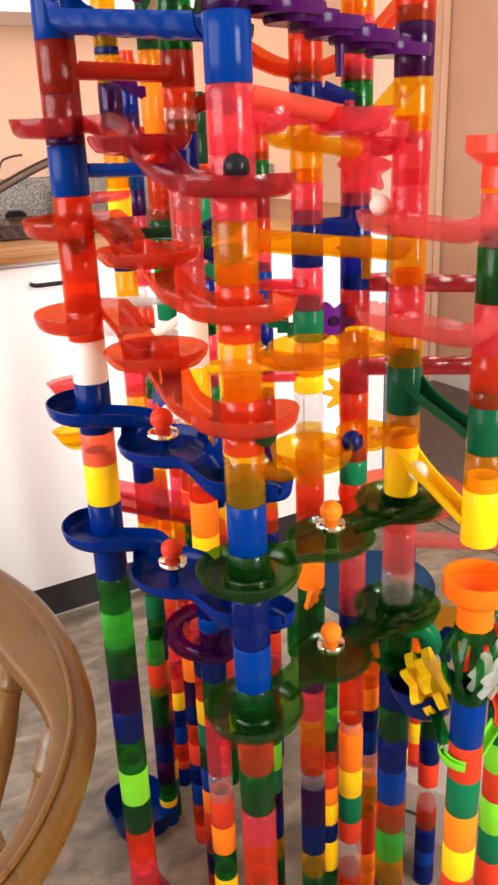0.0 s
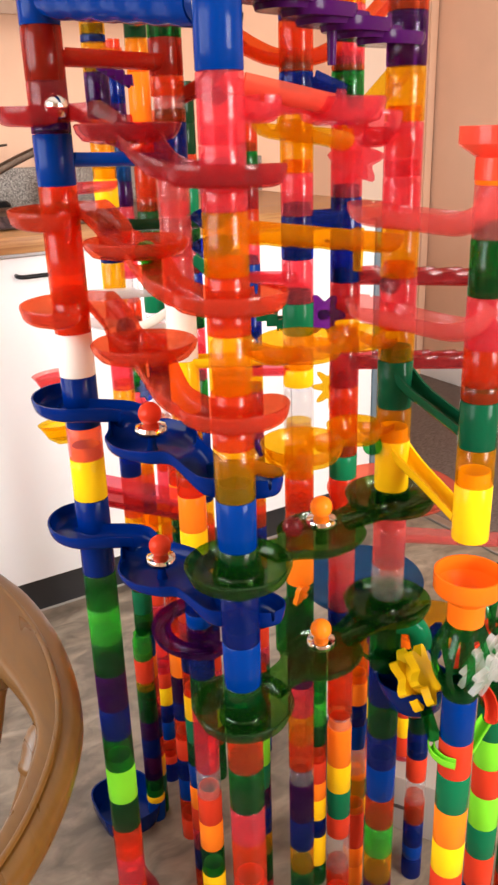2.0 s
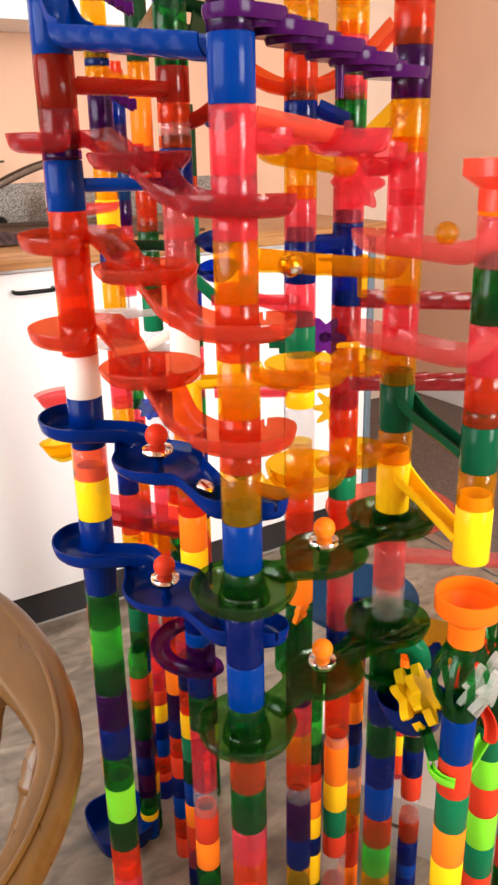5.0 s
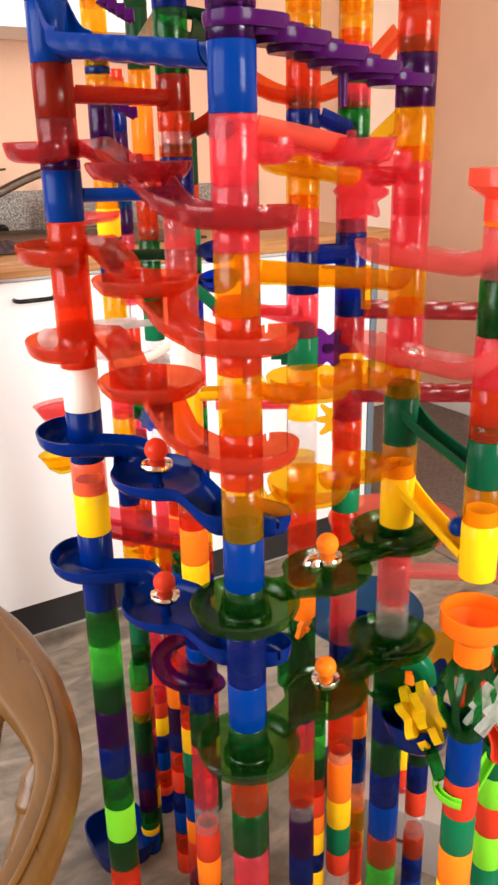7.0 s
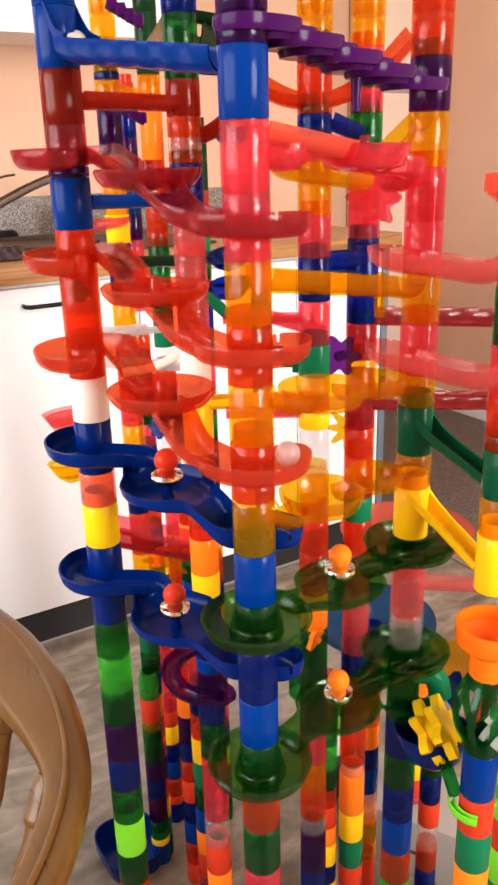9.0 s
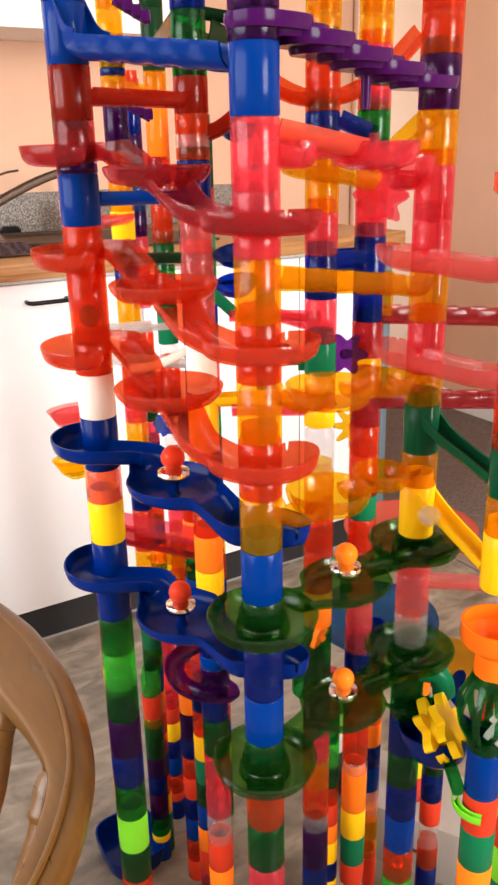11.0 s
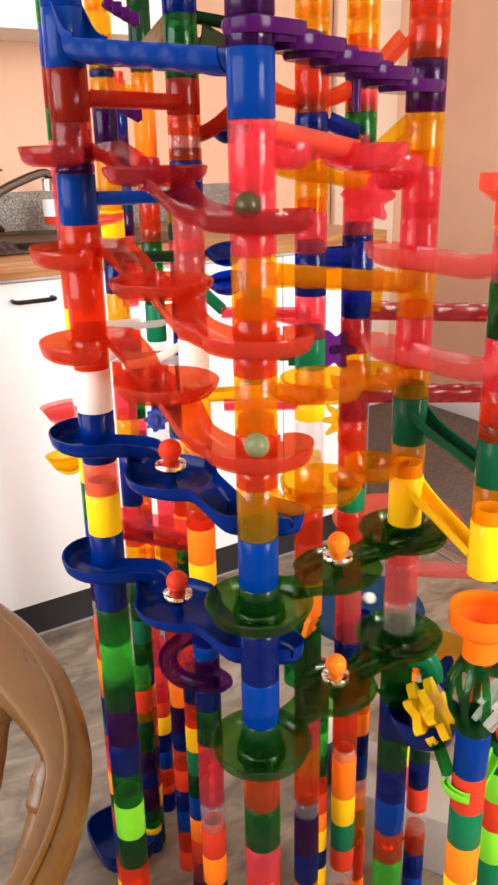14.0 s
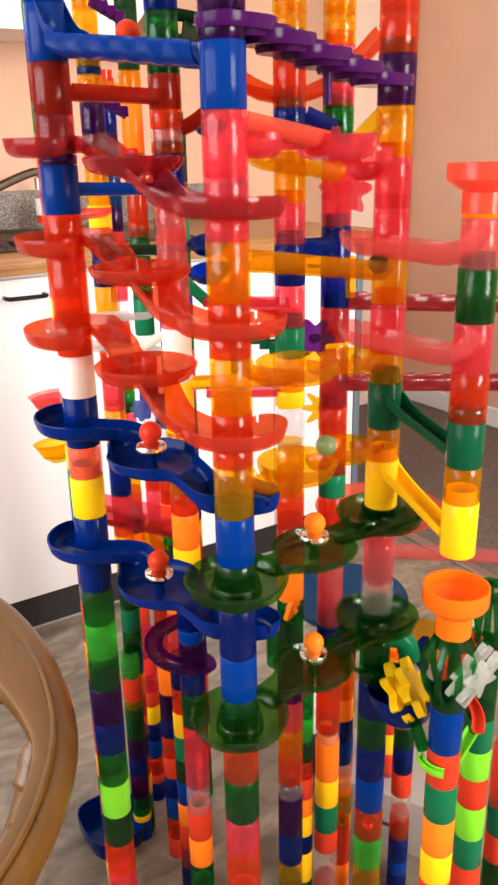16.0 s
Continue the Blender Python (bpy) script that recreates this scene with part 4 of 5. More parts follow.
gutter("spout", at("C8", 0.925) - Vector((0.014, -0.008, 0)), (0.462, 0.985, 0.902), "W", "white plastic spout on a column", 0.007, 0.008, bend=(0.0, 0.0), sag=0.006)
gutter("arm", at("C8", 0.865), at("C7", 0.872), "Y", "yellow plastic arm behind the front column", 0.012, 0.013)
# round the two columns behind
loop_track("C7", 1.130, "y", 0.034, 100, 300, "clear yellow plastic trough curling round a column", (*(xy("C6") + Vector((-0.02, -0.02))), 1.108), 0.016, 0.015, 0.015)
gutter("bow_track", (0.555, 0.86, 1.215), (0.785, 0.868, 1.262), "r", "clear red plastic bowed track behind the columns", 0.014, 0.014, sag=0.045)
gutter("arm", at("C7", 1.03), at("C6", 1.028), "b", "clear blue plastic arm between two columns", 0.013, 0.02)
gutter("arm", at("C7", 1.172) + Vector((0.012, -0.006, 0)), at("C6", 1.155), "b", "clear blue plastic spout between two columns", 0.012, 0.014)
gutter("arm", at("C3", 1.165) + Vector((0.004, 0.014, 0)), at("C6", 1.118), "y", "clear yellow plastic chute leading back from a column", 0.011, 0.014)
for z in (0.955, 0.850):
    gutter("ridge_track", at("C6", z) + Vector((0.012, 0, 0)), (1.02, 0.74, z - 0.022), "m", "clear crimson plastic track with a ridged edge", 0.010, 0.014, steps=9)
for z in (0.968, 0.858):
    gutter("arm", (0.55, 0.90, z), at("C7", z - 0.004), "p", "clear pink plastic arm behind the front column", 0.009, 0.010)
for z in (1.018, 0.985):
    cup(0.572, 0.918, z, 0.024, 0.014, "b", "clear blue plastic cup at the end of a track", tilt=(10, -14))
# far left tracks behind the second column
for z, c, t in ((0.792, "p", "pink"), (0.722, "Y", "yellow")):
    boat = cup(0, 0, 0, 0.020, 0.020, "P" if c == "p" else "y", "clear " + t + " plastic trough with a rounded end and a brighter insert", "boat_track")
    bm = lathe([(0.0001, 0.005), (0.016, 0.008), (0.0185, 0.014), (0.0185, 0.017), (0.0001, 0.014)], 32)
    part("insert", bm, plastic(c), boat, t + " plastic insert")
    boat.matrix_basis = pose(0.438, 1.134, z, 0, -6, -19) @ Matrix.Diagonal((1.4, 1.0, 1.35, 1.0))
gutter("flat_track", (0.485, 1.105, 0.926), (0.625, 1.23, 0.896), "c", "frosted grey plastic trough between two columns", 0.024, 0.012)
gutter("arm", (0.54, 1.155, 1.008), (0.70, 1.21, 0.994), "D", "dark green plastic arm between the columns behind", 0.012, 0.014)
gutter("hook", (0.655, 1.125, 0.955), (0.682, 1.11, 0.925), "G", "dark green plastic hook on a column behind", 0.010, 0.014)
gutter("trough_track", (0.485, 1.085, 0.894), (0.640, 1.17, 0.848), "c", "frosted beige plastic trough between the columns behind", 0.021, 0.014)
paddle_wheel(OWNER["C15"], pose(0.556, 1.10, 0.782, 0, 10, 40), 0.017, "b", "small clear blue gear wheel", 8, 1, 0.010, 0.008, 0.008, 0.75)
gutter("striped_track", (0.44, 1.06, 0.690), (0.545, 0.965, 0.668), "p", "clear pink plastic straight track", 0.017, 0.014)
gutter("striped_track", (0.44, 1.06, 0.668), (0.545, 0.965, 0.648), "m", "clear crimson plastic straight track", 0.016, 0.013)
gutter("arm", (0.475, 1.10, 1.062), (0.604, 1.30, 1.05), "p", "clear pink plastic arm between the columns behind", 0.014, 0.014)
gutter("arm", at("C9", 1.235), at("C10", 1.230), "y", "clear yellow plastic arm between the columns behind", 0.010, 0.012)
gutter("arm", at("C10", 1.285), at("C8", 1.272), "D", "dark green plastic arm between the columns behind", 0.014, 0.018)

gutter("arm", at("C8", 1.262) + Vector((0.014, 0.006, 0)), (0.668, 1.03, 1.246), "D", "dark green plastic deep trough behind the columns", 0.017, 0.028)
gutter("arm", (0.54, 0.975, 1.281), (0.622, 0.945, 1.268), "D", "dark green plastic arm between the columns behind", 0.010, 0.010)
gutter("arm", at("C8", 1.158) + Vector((0.014, 0.006, 0)), (0.600, 0.905, 1.212), "d", "dark red plastic trough rising from a column", 0.013, 0.014, sag=0.010)
cup(0.603, 0.960, 1.148, 0.022, 0.014, "N", "navy blue plastic cup between the columns", tilt=(6, -8))
for q0, q1 in (((0.585, 1.25, 1.209), (0.624, 1.23, 1.184)), ((0.588, 1.25, 1.331), (0.628, 1.23, 1.305))):
    gutter("ridge_track", q0, q1, "K", "dark purple plastic stepped track behind the columns", 0.008, 0.010, steps=4)

# larger bowls at the back
cup(0.905, 1.05, 0.365, 0.104, 0.022, "n", "large clear blue plastic whirl bowl behind the columns", "whirl_bowl", (4, -3))
cup(0.838, 0.904, 0.606, 0.092, 0.024, "F", "coral plastic round bowl behind the columns", "whirl_bowl")
cup(1.06, 1.03, 0.235, 0.078, 0.014, "o", "clear amber plastic round dish behind the columns", "whirl_bowl")

# funnels and wheel housings
funnel("C4", 1.074, 0.033, 0.042, "F", "coral plastic funnel on top of a column")
funnel("C5", 0.652, 0.034, 0.056, "U", "orange plastic funnel above a wheel housing")


def housing(key, z0, z1, c, label):
    x, y = xy(key)
    t = thing("wheel_housing", x, y, z0, label, "wheel housing")
    h = z1 - z0
    part("lower_ring", lathe([(0.0162, 0), (0.0195, 0), (0.0195, 0.012), (0.0162, 0.012)], 30), plastic(c), t)
    part("upper_ring", lathe([(0.0162, h - 0.012), (0.0195, h - 0.012), (0.0195, h - 0.001), (0.0162, h - 0.001)], 30), plastic(c), t)
    for i in range(9):
        a = 2 * math.pi * i / 9
        d = Vector((math.cos(a), math.sin(a), 0))
        pts = [d * 0.018 + Vector((0, 0, 0.008)), d * 0.029 + Vector((0, 0, h * 0.35)), d * 0.030 + Vector((0, 0, h * 0.6)), d * 0.018 + Vector((0, 0, h - 0.006))]
        part("rib", sweep(smooth_path(pts), round_outline(0.0024, 0.0042, 8), up=(-math.sin(a), math.cos(a), 0)), plastic(c), t)
    return t


cage = housing("C5", 0.566, 0.650, "g", "clear green plastic cage that holds a wheel")
housing("C5b", 0.575, 0.66, "g", "clear green plastic cage on a column")
yellow_cup = cup(0.660, 0.652, 0.488, 0.041, 0.042, "N", "navy blue plastic cup that holds a yellow star wheel", tilt=(-8, 4))
clear_wheel, clear_place = paddle_wheel(cage, pose(0.664, 0.556, 0.608, 0, 16, -82), 0.036, "c", "clear plastic paddle wheel", 8, 2, 0.014, 0.006, 0.012, 0.5)
yellow_wheel, yellow_place = paddle_wheel(yellow_cup, pose(0.650, 0.640, 0.545, 0, -33, -50), 0.035, "Y", "yellow plastic double star wheel", 6, 2, 0.019, 0.010, 0.018, 0.56)
paddle_wheel(OWNER["C6"], pose(0.712, 0.842, 1.085, 0, 20, 40), 0.030, "p", "clear pink paddle wheel", 6, 2, 0.018, 0.005)
paddle_wheel(OWNER["C7"], pose(0.676, 0.852, 0.913, 0, 10, 40), 0.026, "v", "small purple paddle wheel", 6, 1, 0.010, 0.006)
paddle_wheel(OWNER["B1"], pose(0.519, 1.024, 0.621, 0, 24, 62), 0.034, "o", "clear amber paddle wheel", 10, 1, 0.016, 0.007, 0.01, 0.5)

paddle_wheel(yellow_cup, pose(0.694, 0.669, 0.561, 0, 20, 45), 0.024, "b", "small blue propeller", 3, 1, 0.010, 0.005, 0.004, 0.3)
gutter("ladder_track", (0.606, 0.909, 0.925), (0.655, 0.876, 0.893), "G", "dark green plastic ladder-shaped track", 0.006, 0.006, steps=5)
elbow = thing("elbow", *xy("C3"), 0.575, "dark green plastic elbow on the side of a column", "marble tube")
part("bend", sweep(smooth_path([Vector((0.006, -0.008, 0.012)), Vector((0.022, -0.018, 0.010)), Vector((0.030, -0.024, -0.002)), Vector((0.032, -0.026, -0.018))]), round_outline(0.013, 0.013, 16, 2)), plastic("G"), elbow)

paddle_wheel(OWNER["C7"], pose(0.716, 0.882, 0.809, 0, 20, 50), 0.030, "o", "clear amber gear wheel", 9, 1, 0.012, 0.006, 0.008, 0.55)
gutter("arm", (0.640, 0.950, 0.953), (0.672, 0.880, 0.941), "p", "bright pink plastic arm behind a column", 0.010, 0.012)

arch = thing("green_arch", 0.622, 0.848, 0.475, "clear green plastic rounded housing with a propeller", "wheel housing")
part("shell", lathe([(0.0185, 0), (0.0205, 0), (0.0205, 0.05), (0.016, 0.068), (0.0001, 0.076), (0.0001, 0.074), (0.0145, 0.066), (0.0185, 0.048)], 30), plastic("g"), arch)
paddle_wheel(arch, pose(0.632, 0.838, 0.558, 0, 15, -70), 0.018, "O", "small yellow-orange propeller", 3, 1, 0.010, 0.006, 0.004)
loop_track("C5", 0.494, "L", 0.026, 130, 225, "lime plastic hook round a column", None, 0.0, 0.004, 0.009)
loop_track("C5", 0.540, "R", 0.034, -60, 60, "red plastic hook curving off a column", (*(xy("C5b") - Vector((0.015, 0.0))), 0.60), -0.03, 0.007, 0.008)
loop_track("C3", 0.555, "g", 0.026, 180, 330, "clear green plastic arm curving off a column", (*(xy("C5") + Vector((-0.02, 0.012))), 0.505), 0.012, 0.007, 0.008)
gutter("arm", at("C5b", 0.475), at("C5", 0.462), "L", "lime plastic arm between two columns", 0.008, 0.009)

for key, c in (("C13", "p"), ("C8", "r"), ("C7", "g"), ("C6", "r")):
    x, y = xy(key)
    base = thing("column_base", x, y, FOOT, PLASTIC[c][0] + " plastic flared foot of a marble run column", "base", "feet of the columns")
    part("foot", lathe([(0.0185, 0.001), (0.040, 0.001), (0.042, 0.005), (0.038, 0.02), (0.027, 0.042), (0.0215, 0.06), (0.0185, 0.06)], 36), plastic(c), base)

for ob in scene.objects:
    if ob not in others and ob.parent is None:
        ob.matrix_basis = RUN @ ob.matrix_basis

# bases and boxes on the floor
tray = thing("blue_tray", 0.492, 1.197, GROUND, "blue plastic marble tray on the vinyl floor", "tray")
bm = bmesh.new()
outer = round_outline(0.055, 0.062, 24, 3.2)
rings = []
for s, z in ((0.86, 0.0), (0.97, 0.02), (1.0, 0.042), (0.95, 0.042), (0.9, 0.018), (0.8, 0.005)):
    rings.append([bm.verts.new((u * s, v * s, z)) for u, v in outer])
for p, q in zip(rings, rings[1:]):
    for j in range(24):
        bm.faces.new((p[j], p[(j + 1) % 24], q[(j + 1) % 24], q[j]))
bm.faces.new(rings[0])
bm.faces.new(rings[-1])
part("shell", bm, plastic("N"), tray)
bx = thing("carton", 0.936, 0.948, GROUND, "pale grey cardboard carton with dark printed lines on the floor", "carton")
bx.rotation_euler = (0, 0, radians(30))
part("body", box(-0.07, -0.10, 0.0, 0.07, 0.10, 0.115, 0.003), CARTON, bx)
part("print", box(-0.0725, -0.05, 0.05, -0.0705, 0.03, 0.056), DARK_CARTON, bx, "dark printed line")
part("edge", box(-0.072, -0.103, 0.002, -0.064, -0.1005, 0.117), WHITE, bx, "white edge")
dk = thing("dark_box", 0.902, 1.14, GROUND, "dark brown box with a white top on the floor", "box")
part("body", box(-0.024, -0.03, 0.0, 0.024, 0.03, 0.10, 0.004), DARK_CARTON, dk)
part("lid", box(-0.026, -0.032, 0.101, 0.026, 0.032, 0.165, 0.004), WHITE, dk, "white lid")


# ---- motion ----
MARBLE = 0.0092


def marble(name, c, rows):
    label = {"S": "polished dark steel", "K": "black glass"}.get(c) or PLASTIC[c][0]
    mat = {"S": CHROME, "K": BLACK}.get(c) or plastic(c)
    ob = tagged(part(name, ball(MARBLE, 24), mat), label + " marble rolling down the run", "marble", "marbles")
    walk(ob, [(t, pose(*(RUN @ Vector((x, y, z))))) for t, x, y, z in rows])


def spin(ob, base, turns):
    """Rows of seconds and degrees about the wheel's own axle."""
    rows = []
    for (t0, a0), (t1, a1) in zip(turns, turns[1:]):
        k = max(1, math.ceil(abs(a1 - a0) / 60))
        rows += [(t0 + (t1 - t0) * i / k, base @ pose(0, 0, 0, a0 + (a1 - a0) * i / k)) for i in range(k)]
    rows.append((turns[-1][0], base @ pose(0, 0, 0, turns[-1][1])))
    walk(ob, rows)


def whirl(name, c, t0, t1, turns):
    """A marble that leaves a column, circles in the blue bowl, closer and closer, and drops through its middle."""
    x, y, z = 0.905, 1.05, 0.388
    wait = (*xy("C6"), 0.44)
    rows = [(0, *wait), (t0 - 0.35, *wait)]
    k = math.ceil(turns * 10)
    for i in range(k + 1):
        f = i / k
        a = radians(160) + 2 * math.pi * turns * f
        r = 0.078 - 0.045 * f
        rows.append((t0 + (t1 - t0) * f, x + r * math.cos(a), y + r * math.sin(a), z - 0.008 * f))
    rows += [(t1 + 0.2, x, y, z - 0.02), (t1 + 0.6, x, y, 0.2), (16, x, y, 0.2)]
    marble(name, c, rows)


def motions():
    whirl("glass_marble", "w", 6.2, 9.2, 4)
    whirl("white_marble", "W", 11.4, 14.6, 4.5)
    spin(clear_wheel, clear_place, ((0, 0), (1.1, 0), (1.9, 340), (2.4, 380), (3.0, 380), (3.6, 620), (4.2, 660), (16, 660)))
    spin(yellow_wheel, yellow_place, ((0, 0), (1.2, 0), (1.8, 150), (2.4, 180), (7.85, 180), (8.4, 680), (8.8, 720), (11.95, 720), (12.6, 1280), (13.1, 1320), (16, 1320)))
    marble("black_marble", "K", [(0, 0.424, 0.629, 1.101), (0.45, 0.433, 0.651, 1.060), (0.6, 0.430, 0.627, 1.053), (1.2, 0.527, 0.677, 1.032), (1.8, 0.631, 0.713, 1.009), (1.95, 0.651, 0.696, 0.980), (2.1, 0.633, 0.712, 0.971), (2.5, 0.630, 0.714, 0.956), (3, 0.635, 0.679, 0.947), (3.5, 0.635, 0.595, 0.961), (3.75, 0.658, 0.587, 0.930), (4.3, 0.658, 0.587, 0.620), (5, 0.652, 0.579, 0.020), (16, 0.652, 0.579, 0.020)])
    marble("white_marble", "W", [(0, 0.630, 0.714, 1.055), (0.3, 0.636, 0.678, 1.050), (0.5, 0.632, 0.613, 1.053), (0.8, 0.658, 0.587, 1.030), (1.3, 0.658, 0.587, 0.620), (2.2, 0.652, 0.579, 0.050), (16, 0.652, 0.579, 0.050)])
    marble("blue_glass_marble", "b", [(0, 0.555, 0.657, 0.847), (0.5, 0.608, 0.731, 0.832), (0.8, 0.635, 0.681, 0.816), (1, 0.670, 0.679, 0.772), (1.2, 0.639, 0.606, 0.784), (1.4, 0.658, 0.587, 0.770), (1.7, 0.658, 0.587, 0.620), (2.6, 0.652, 0.579, 0.080), (16, 0.652, 0.579, 0.080)])
    marble("green_glass_marble", "g", [(0, 0.442, 0.630, 0.886), (0.5, 0.512, 0.687, 0.841), (1, 0.560, 0.653, 0.851), (1.5, 0.631, 0.713, 0.827), (2, 0.628, 0.701, 0.807), (2.3, 0.657, 0.674, 0.770), (2.7, 0.658, 0.587, 0.760), (3.1, 0.658, 0.587, 0.620), (3.8, 0.652, 0.579, 0.110), (16, 0.652, 0.579, 0.110)])
    marble("pale_marble", "W", [(0, 0.654, 0.673, 0.787), (0.2, 0.636, 0.609, 0.779), (0.4, 0.658, 0.587, 0.760), (0.7, 0.658, 0.587, 0.620), (1.6, 0.652, 0.579, 0.140), (16, 0.652, 0.579, 0.140)])
    marble("blue_marble", "B", [(0, 0.373, 0.857, 1.030), (0.8, 0.373, 0.857, 0.985), (1, 0.371, 0.833, 0.976), (1.5, 0.349, 0.859, 0.968), (1.8, 0.381, 0.835, 0.956), (2, 0.422, 0.839, 0.937), (2.5, 0.427, 0.736, 0.938), (3, 0.420, 0.739, 0.929), (3.5, 0.424, 0.738, 0.933), (4, 0.418, 0.740, 0.916), (4.3, 0.415, 0.637, 0.915), (4.5, 0.448, 0.633, 0.907), (4.9, 0.433, 0.651, 0.870), (5.3, 0.507, 0.692, 0.845), (6, 0.546, 0.663, 0.862), (6.6, 0.631, 0.686, 0.804), (7.2, 0.658, 0.587, 0.760), (7.6, 0.658, 0.587, 0.620), (8.4, 0.652, 0.579, 0.170), (16, 0.652, 0.579, 0.170)])
    marble("yellow_green_marble", "l", [(0, 0.373, 0.857, 1.100), (0.6, 0.373, 0.857, 1.065), (1, 0.434, 0.834, 1.036), (1.5, 0.400, 0.749, 1.026), (2, 0.408, 0.745, 1.022), (2.5, 0.410, 0.656, 1.009), (2.9, 0.433, 0.651, 0.975), (3.1, 0.450, 0.634, 0.959), (3.5, 0.523, 0.680, 0.932), (4, 0.543, 0.666, 0.939), (4.5, 0.625, 0.719, 0.922), (5, 0.651, 0.696, 0.890), (5.6, 0.626, 0.621, 0.887), (6, 0.658, 0.587, 0.840), (6.6, 0.658, 0.587, 0.620), (7.4, 0.652, 0.579, 0.200), (16, 0.652, 0.579, 0.200)])
    marble("dark_steel_marble", "S", [(0, 0.373, 0.857, 1.220), (1.4, 0.373, 0.857, 1.160), (1.8, 0.366, 0.834, 1.153), (2, 0.372, 0.833, 1.142), (2.5, 0.404, 0.845, 1.138), (3, 0.407, 0.745, 1.123), (3.5, 0.413, 0.742, 1.119), (3.8, 0.412, 0.640, 1.106), (4, 0.443, 0.630, 1.099), (4.3, 0.433, 0.651, 1.070), (4.5, 0.427, 0.628, 1.056), (5.2, 0.528, 0.677, 1.031), (6.2, 0.627, 0.718, 1.012), (6.5, 0.651, 0.696, 0.970), (6.8, 0.628, 0.700, 0.957), (7, 0.646, 0.673, 0.945), (7.4, 0.639, 0.608, 0.954), (7.7, 0.658, 0.587, 0.930), (8.3, 0.658, 0.587, 0.620), (9, 0.652, 0.579, 0.230), (16, 0.652, 0.579, 0.230)])
    marble("steel_marble", "S", [(0, 0.373, 0.857, 0.930), (3.6, 0.373, 0.857, 0.885), (4, 0.359, 0.838, 0.896), (4.3, 0.357, 0.840, 0.870), (4.5, 0.415, 0.840, 0.843), (4.9, 0.426, 0.736, 0.829), (5.4, 0.433, 0.651, 0.820), (6.2, 0.433, 0.651, 0.755), (7, 0.528, 0.677, 0.751), (7.5, 0.619, 0.725, 0.736), (8, 0.651, 0.696, 0.720), (8.5, 0.651, 0.696, 0.620), (9.5, 0.651, 0.696, 0.300), (16, 0.651, 0.696, 0.300)])
    marble("brown_marble", "m", [(0, 0.430, 0.736, 0.822), (0.5, 0.433, 0.651, 0.820), (1.4, 0.433, 0.651, 0.755), (2, 0.516, 0.685, 0.752), (2.5, 0.546, 0.664, 0.750), (3, 0.631, 0.714, 0.734), (3.4, 0.651, 0.696, 0.720), (4.5, 0.651, 0.696, 0.350), (16, 0.651, 0.696, 0.350)])
    marble("clear_marble", "w", [(0, 0.651, 0.696, 1.120), (2.2, 0.651, 0.696, 1.070), (2.5, 0.627, 0.692, 1.066), (3, 0.627, 0.696, 1.053), (3.3, 0.647, 0.672, 1.048), (3.6, 0.639, 0.607, 1.054), (3.9, 0.658, 0.587, 1.030), (4.6, 0.658, 0.587, 0.620), (5.6, 0.652, 0.579, 0.260), (16, 0.652, 0.579, 0.260)])
    marble("amber_marble", "o", [(0, 0.651, 0.696, 1.120), (4, 0.651, 0.696, 1.070), (4.5, 0.629, 0.705, 1.061), (4.9, 0.616, 0.631, 1.056), (5.3, 0.658, 0.587, 1.030), (6.2, 0.658, 0.587, 0.620), (7.4, 0.652, 0.579, 0.290), (16, 0.652, 0.579, 0.290)])
    marble("white_glass_marble", "c", [(0, 0.373, 0.857, 1.050), (6.6, 0.373, 0.857, 0.985), (7, 0.348, 0.866, 0.966), (7.5, 0.417, 0.840, 0.944), (8, 0.419, 0.740, 0.933), (8.5, 0.418, 0.741, 0.919), (9, 0.457, 0.635, 0.905), (9.3, 0.433, 0.651, 0.870), (9.5, 0.522, 0.681, 0.840), (10.2, 0.601, 0.739, 0.819), (10.9, 0.630, 0.688, 0.793), (11.4, 0.658, 0.587, 0.760), (11.9, 0.658, 0.587, 0.620), (13, 0.652, 0.579, 0.320), (16, 0.652, 0.579, 0.320)])
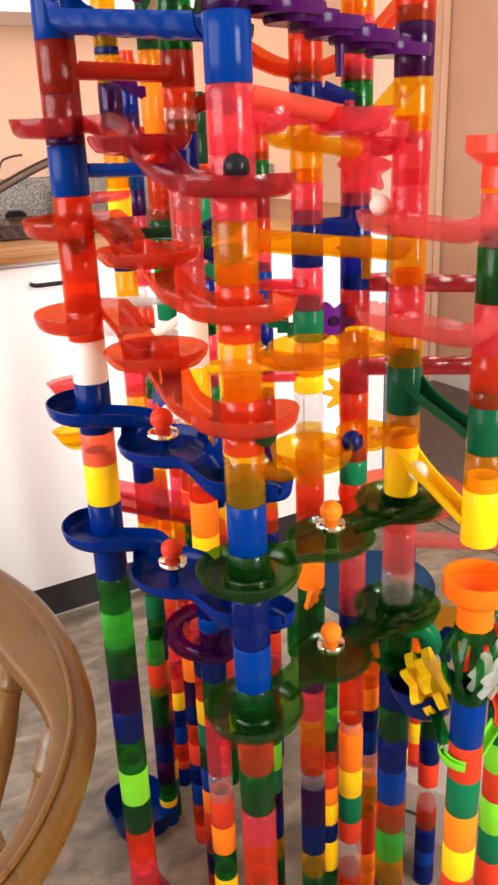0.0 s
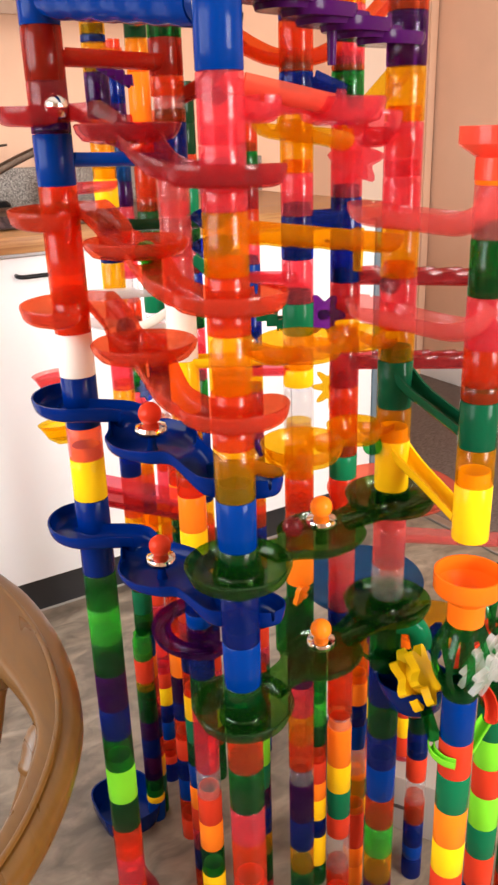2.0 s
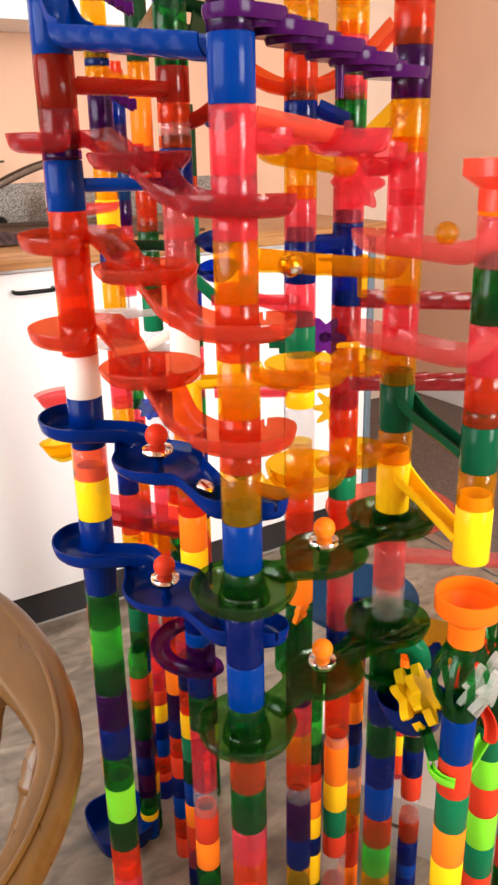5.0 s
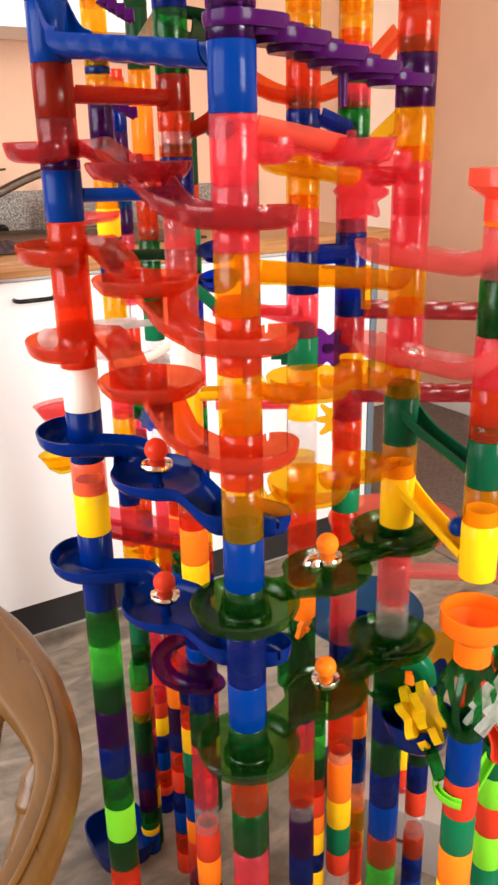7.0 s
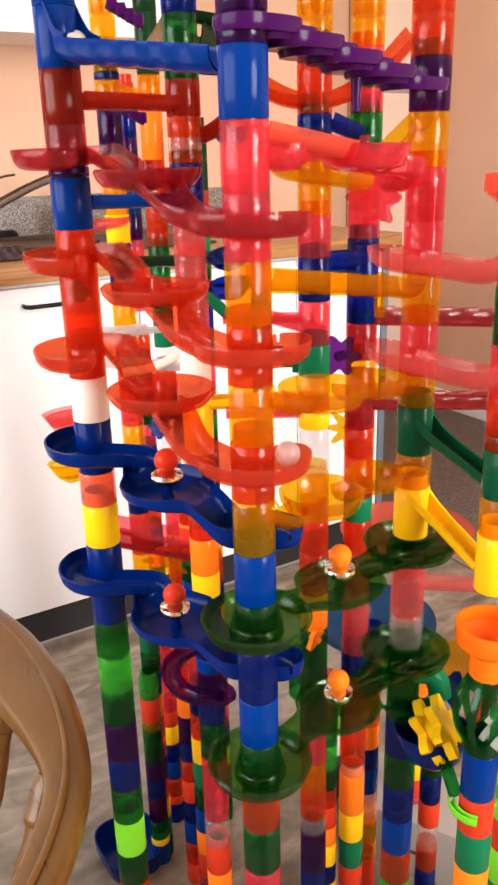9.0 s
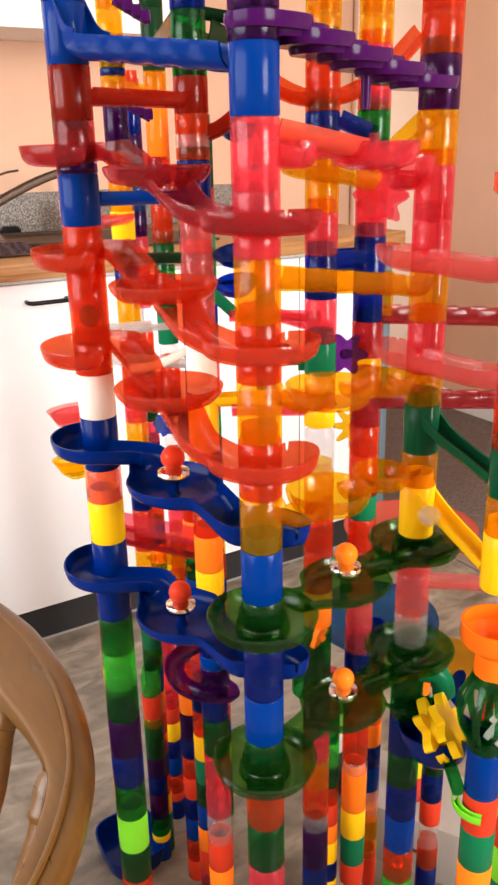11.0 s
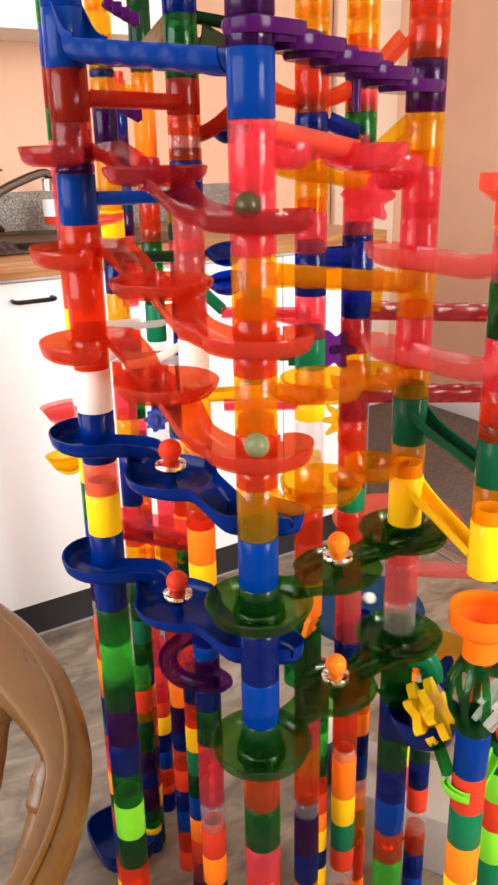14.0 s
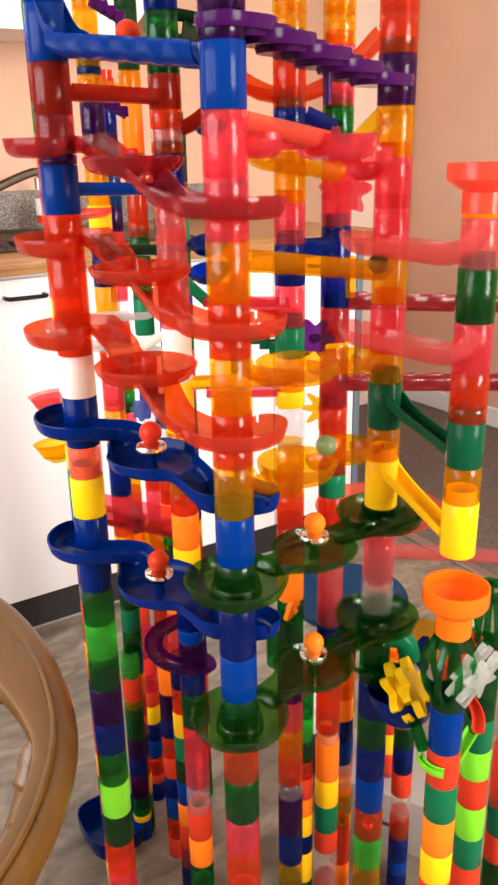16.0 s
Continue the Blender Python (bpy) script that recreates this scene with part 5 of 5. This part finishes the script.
    marble("mint_marble", "M", [(0, 0.373, 0.857, 1.050), (11.4, 0.373, 0.857, 0.985), (12, 0.345, 0.867, 0.968), (12.5, 0.396, 0.751, 0.952), (13, 0.424, 0.737, 0.937), (13.5, 0.397, 0.700, 0.932), (14, 0.421, 0.632, 0.911), (14.3, 0.433, 0.651, 0.878), (14.55, 0.433, 0.651, 0.866), (15, 0.524, 0.681, 0.832), (15.5, 0.527, 0.678, 0.850), (16, 0.547, 0.663, 0.857)])
    marble("olive_marble", "V", [(0, 0.373, 0.857, 1.220), (11.4, 0.373, 0.857, 1.160), (12, 0.353, 0.843, 1.146), (12.5, 0.417, 0.839, 1.128), (13, 0.411, 0.743, 1.116), (13.5, 0.401, 0.715, 1.112), (14, 0.417, 0.633, 1.099), (14.4, 0.433, 0.651, 1.080), (14.65, 0.438, 0.634, 1.052), (15, 0.546, 0.674, 1.034), (15.5, 0.581, 0.682, 1.030), (16, 0.634, 0.694, 1.021)])
    marble("rust_marble", "r", [(0, 0.651, 0.696, 1.120), (11.9, 0.651, 0.696, 1.070), (12.2, 0.627, 0.718, 1.060), (12.5, 0.628, 0.691, 1.054), (12.9, 0.623, 0.626, 1.050), (13.2, 0.658, 0.587, 1.030), (13.8, 0.658, 0.587, 0.620), (14.6, 0.652, 0.579, 0.350), (16, 0.652, 0.579, 0.350)])
    marble("chrome_marble", "S", [(0, 0.373, 0.857, 1.260), (8.4, 0.373, 0.857, 1.245), (8.7, 0.367, 0.834, 1.233), (9, 0.380, 0.832, 1.226), (9.5, 0.398, 0.772, 1.2115), (10, 0.416, 0.710, 1.204), (10.6, 0.433, 0.651, 1.160), (11.2, 0.433, 0.651, 1.100), (11.6, 0.433, 0.651, 1.060), (13, 0.433, 0.651, 0.620), (16, 0.433, 0.651, 0.620)])
    marble("red_marble", "R", [(0, 0.373, 0.857, 1.260), (14.8, 0.373, 0.857, 1.245), (15.1, 0.378, 0.835, 1.230), (15.5, 0.397, 0.775, 1.2235), (16, 0.404, 0.752, 1.222)])
    marble("night_marble", "D", [(0, 0.373, 0.857, 0.930), (14.8, 0.373, 0.857, 0.885), (15.2, 0.349, 0.856, 0.898), (15.5, 0.348, 0.846, 0.888), (16, 0.417, 0.839, 0.832)])
    marble("glass_marble", "w", [(0, 0.373, 0.857, 1.050), (15.3, 0.373, 0.857, 0.985), (15.6, 0.351, 0.847, 0.980), (16, 0.351, 0.849, 0.965)])


motions()
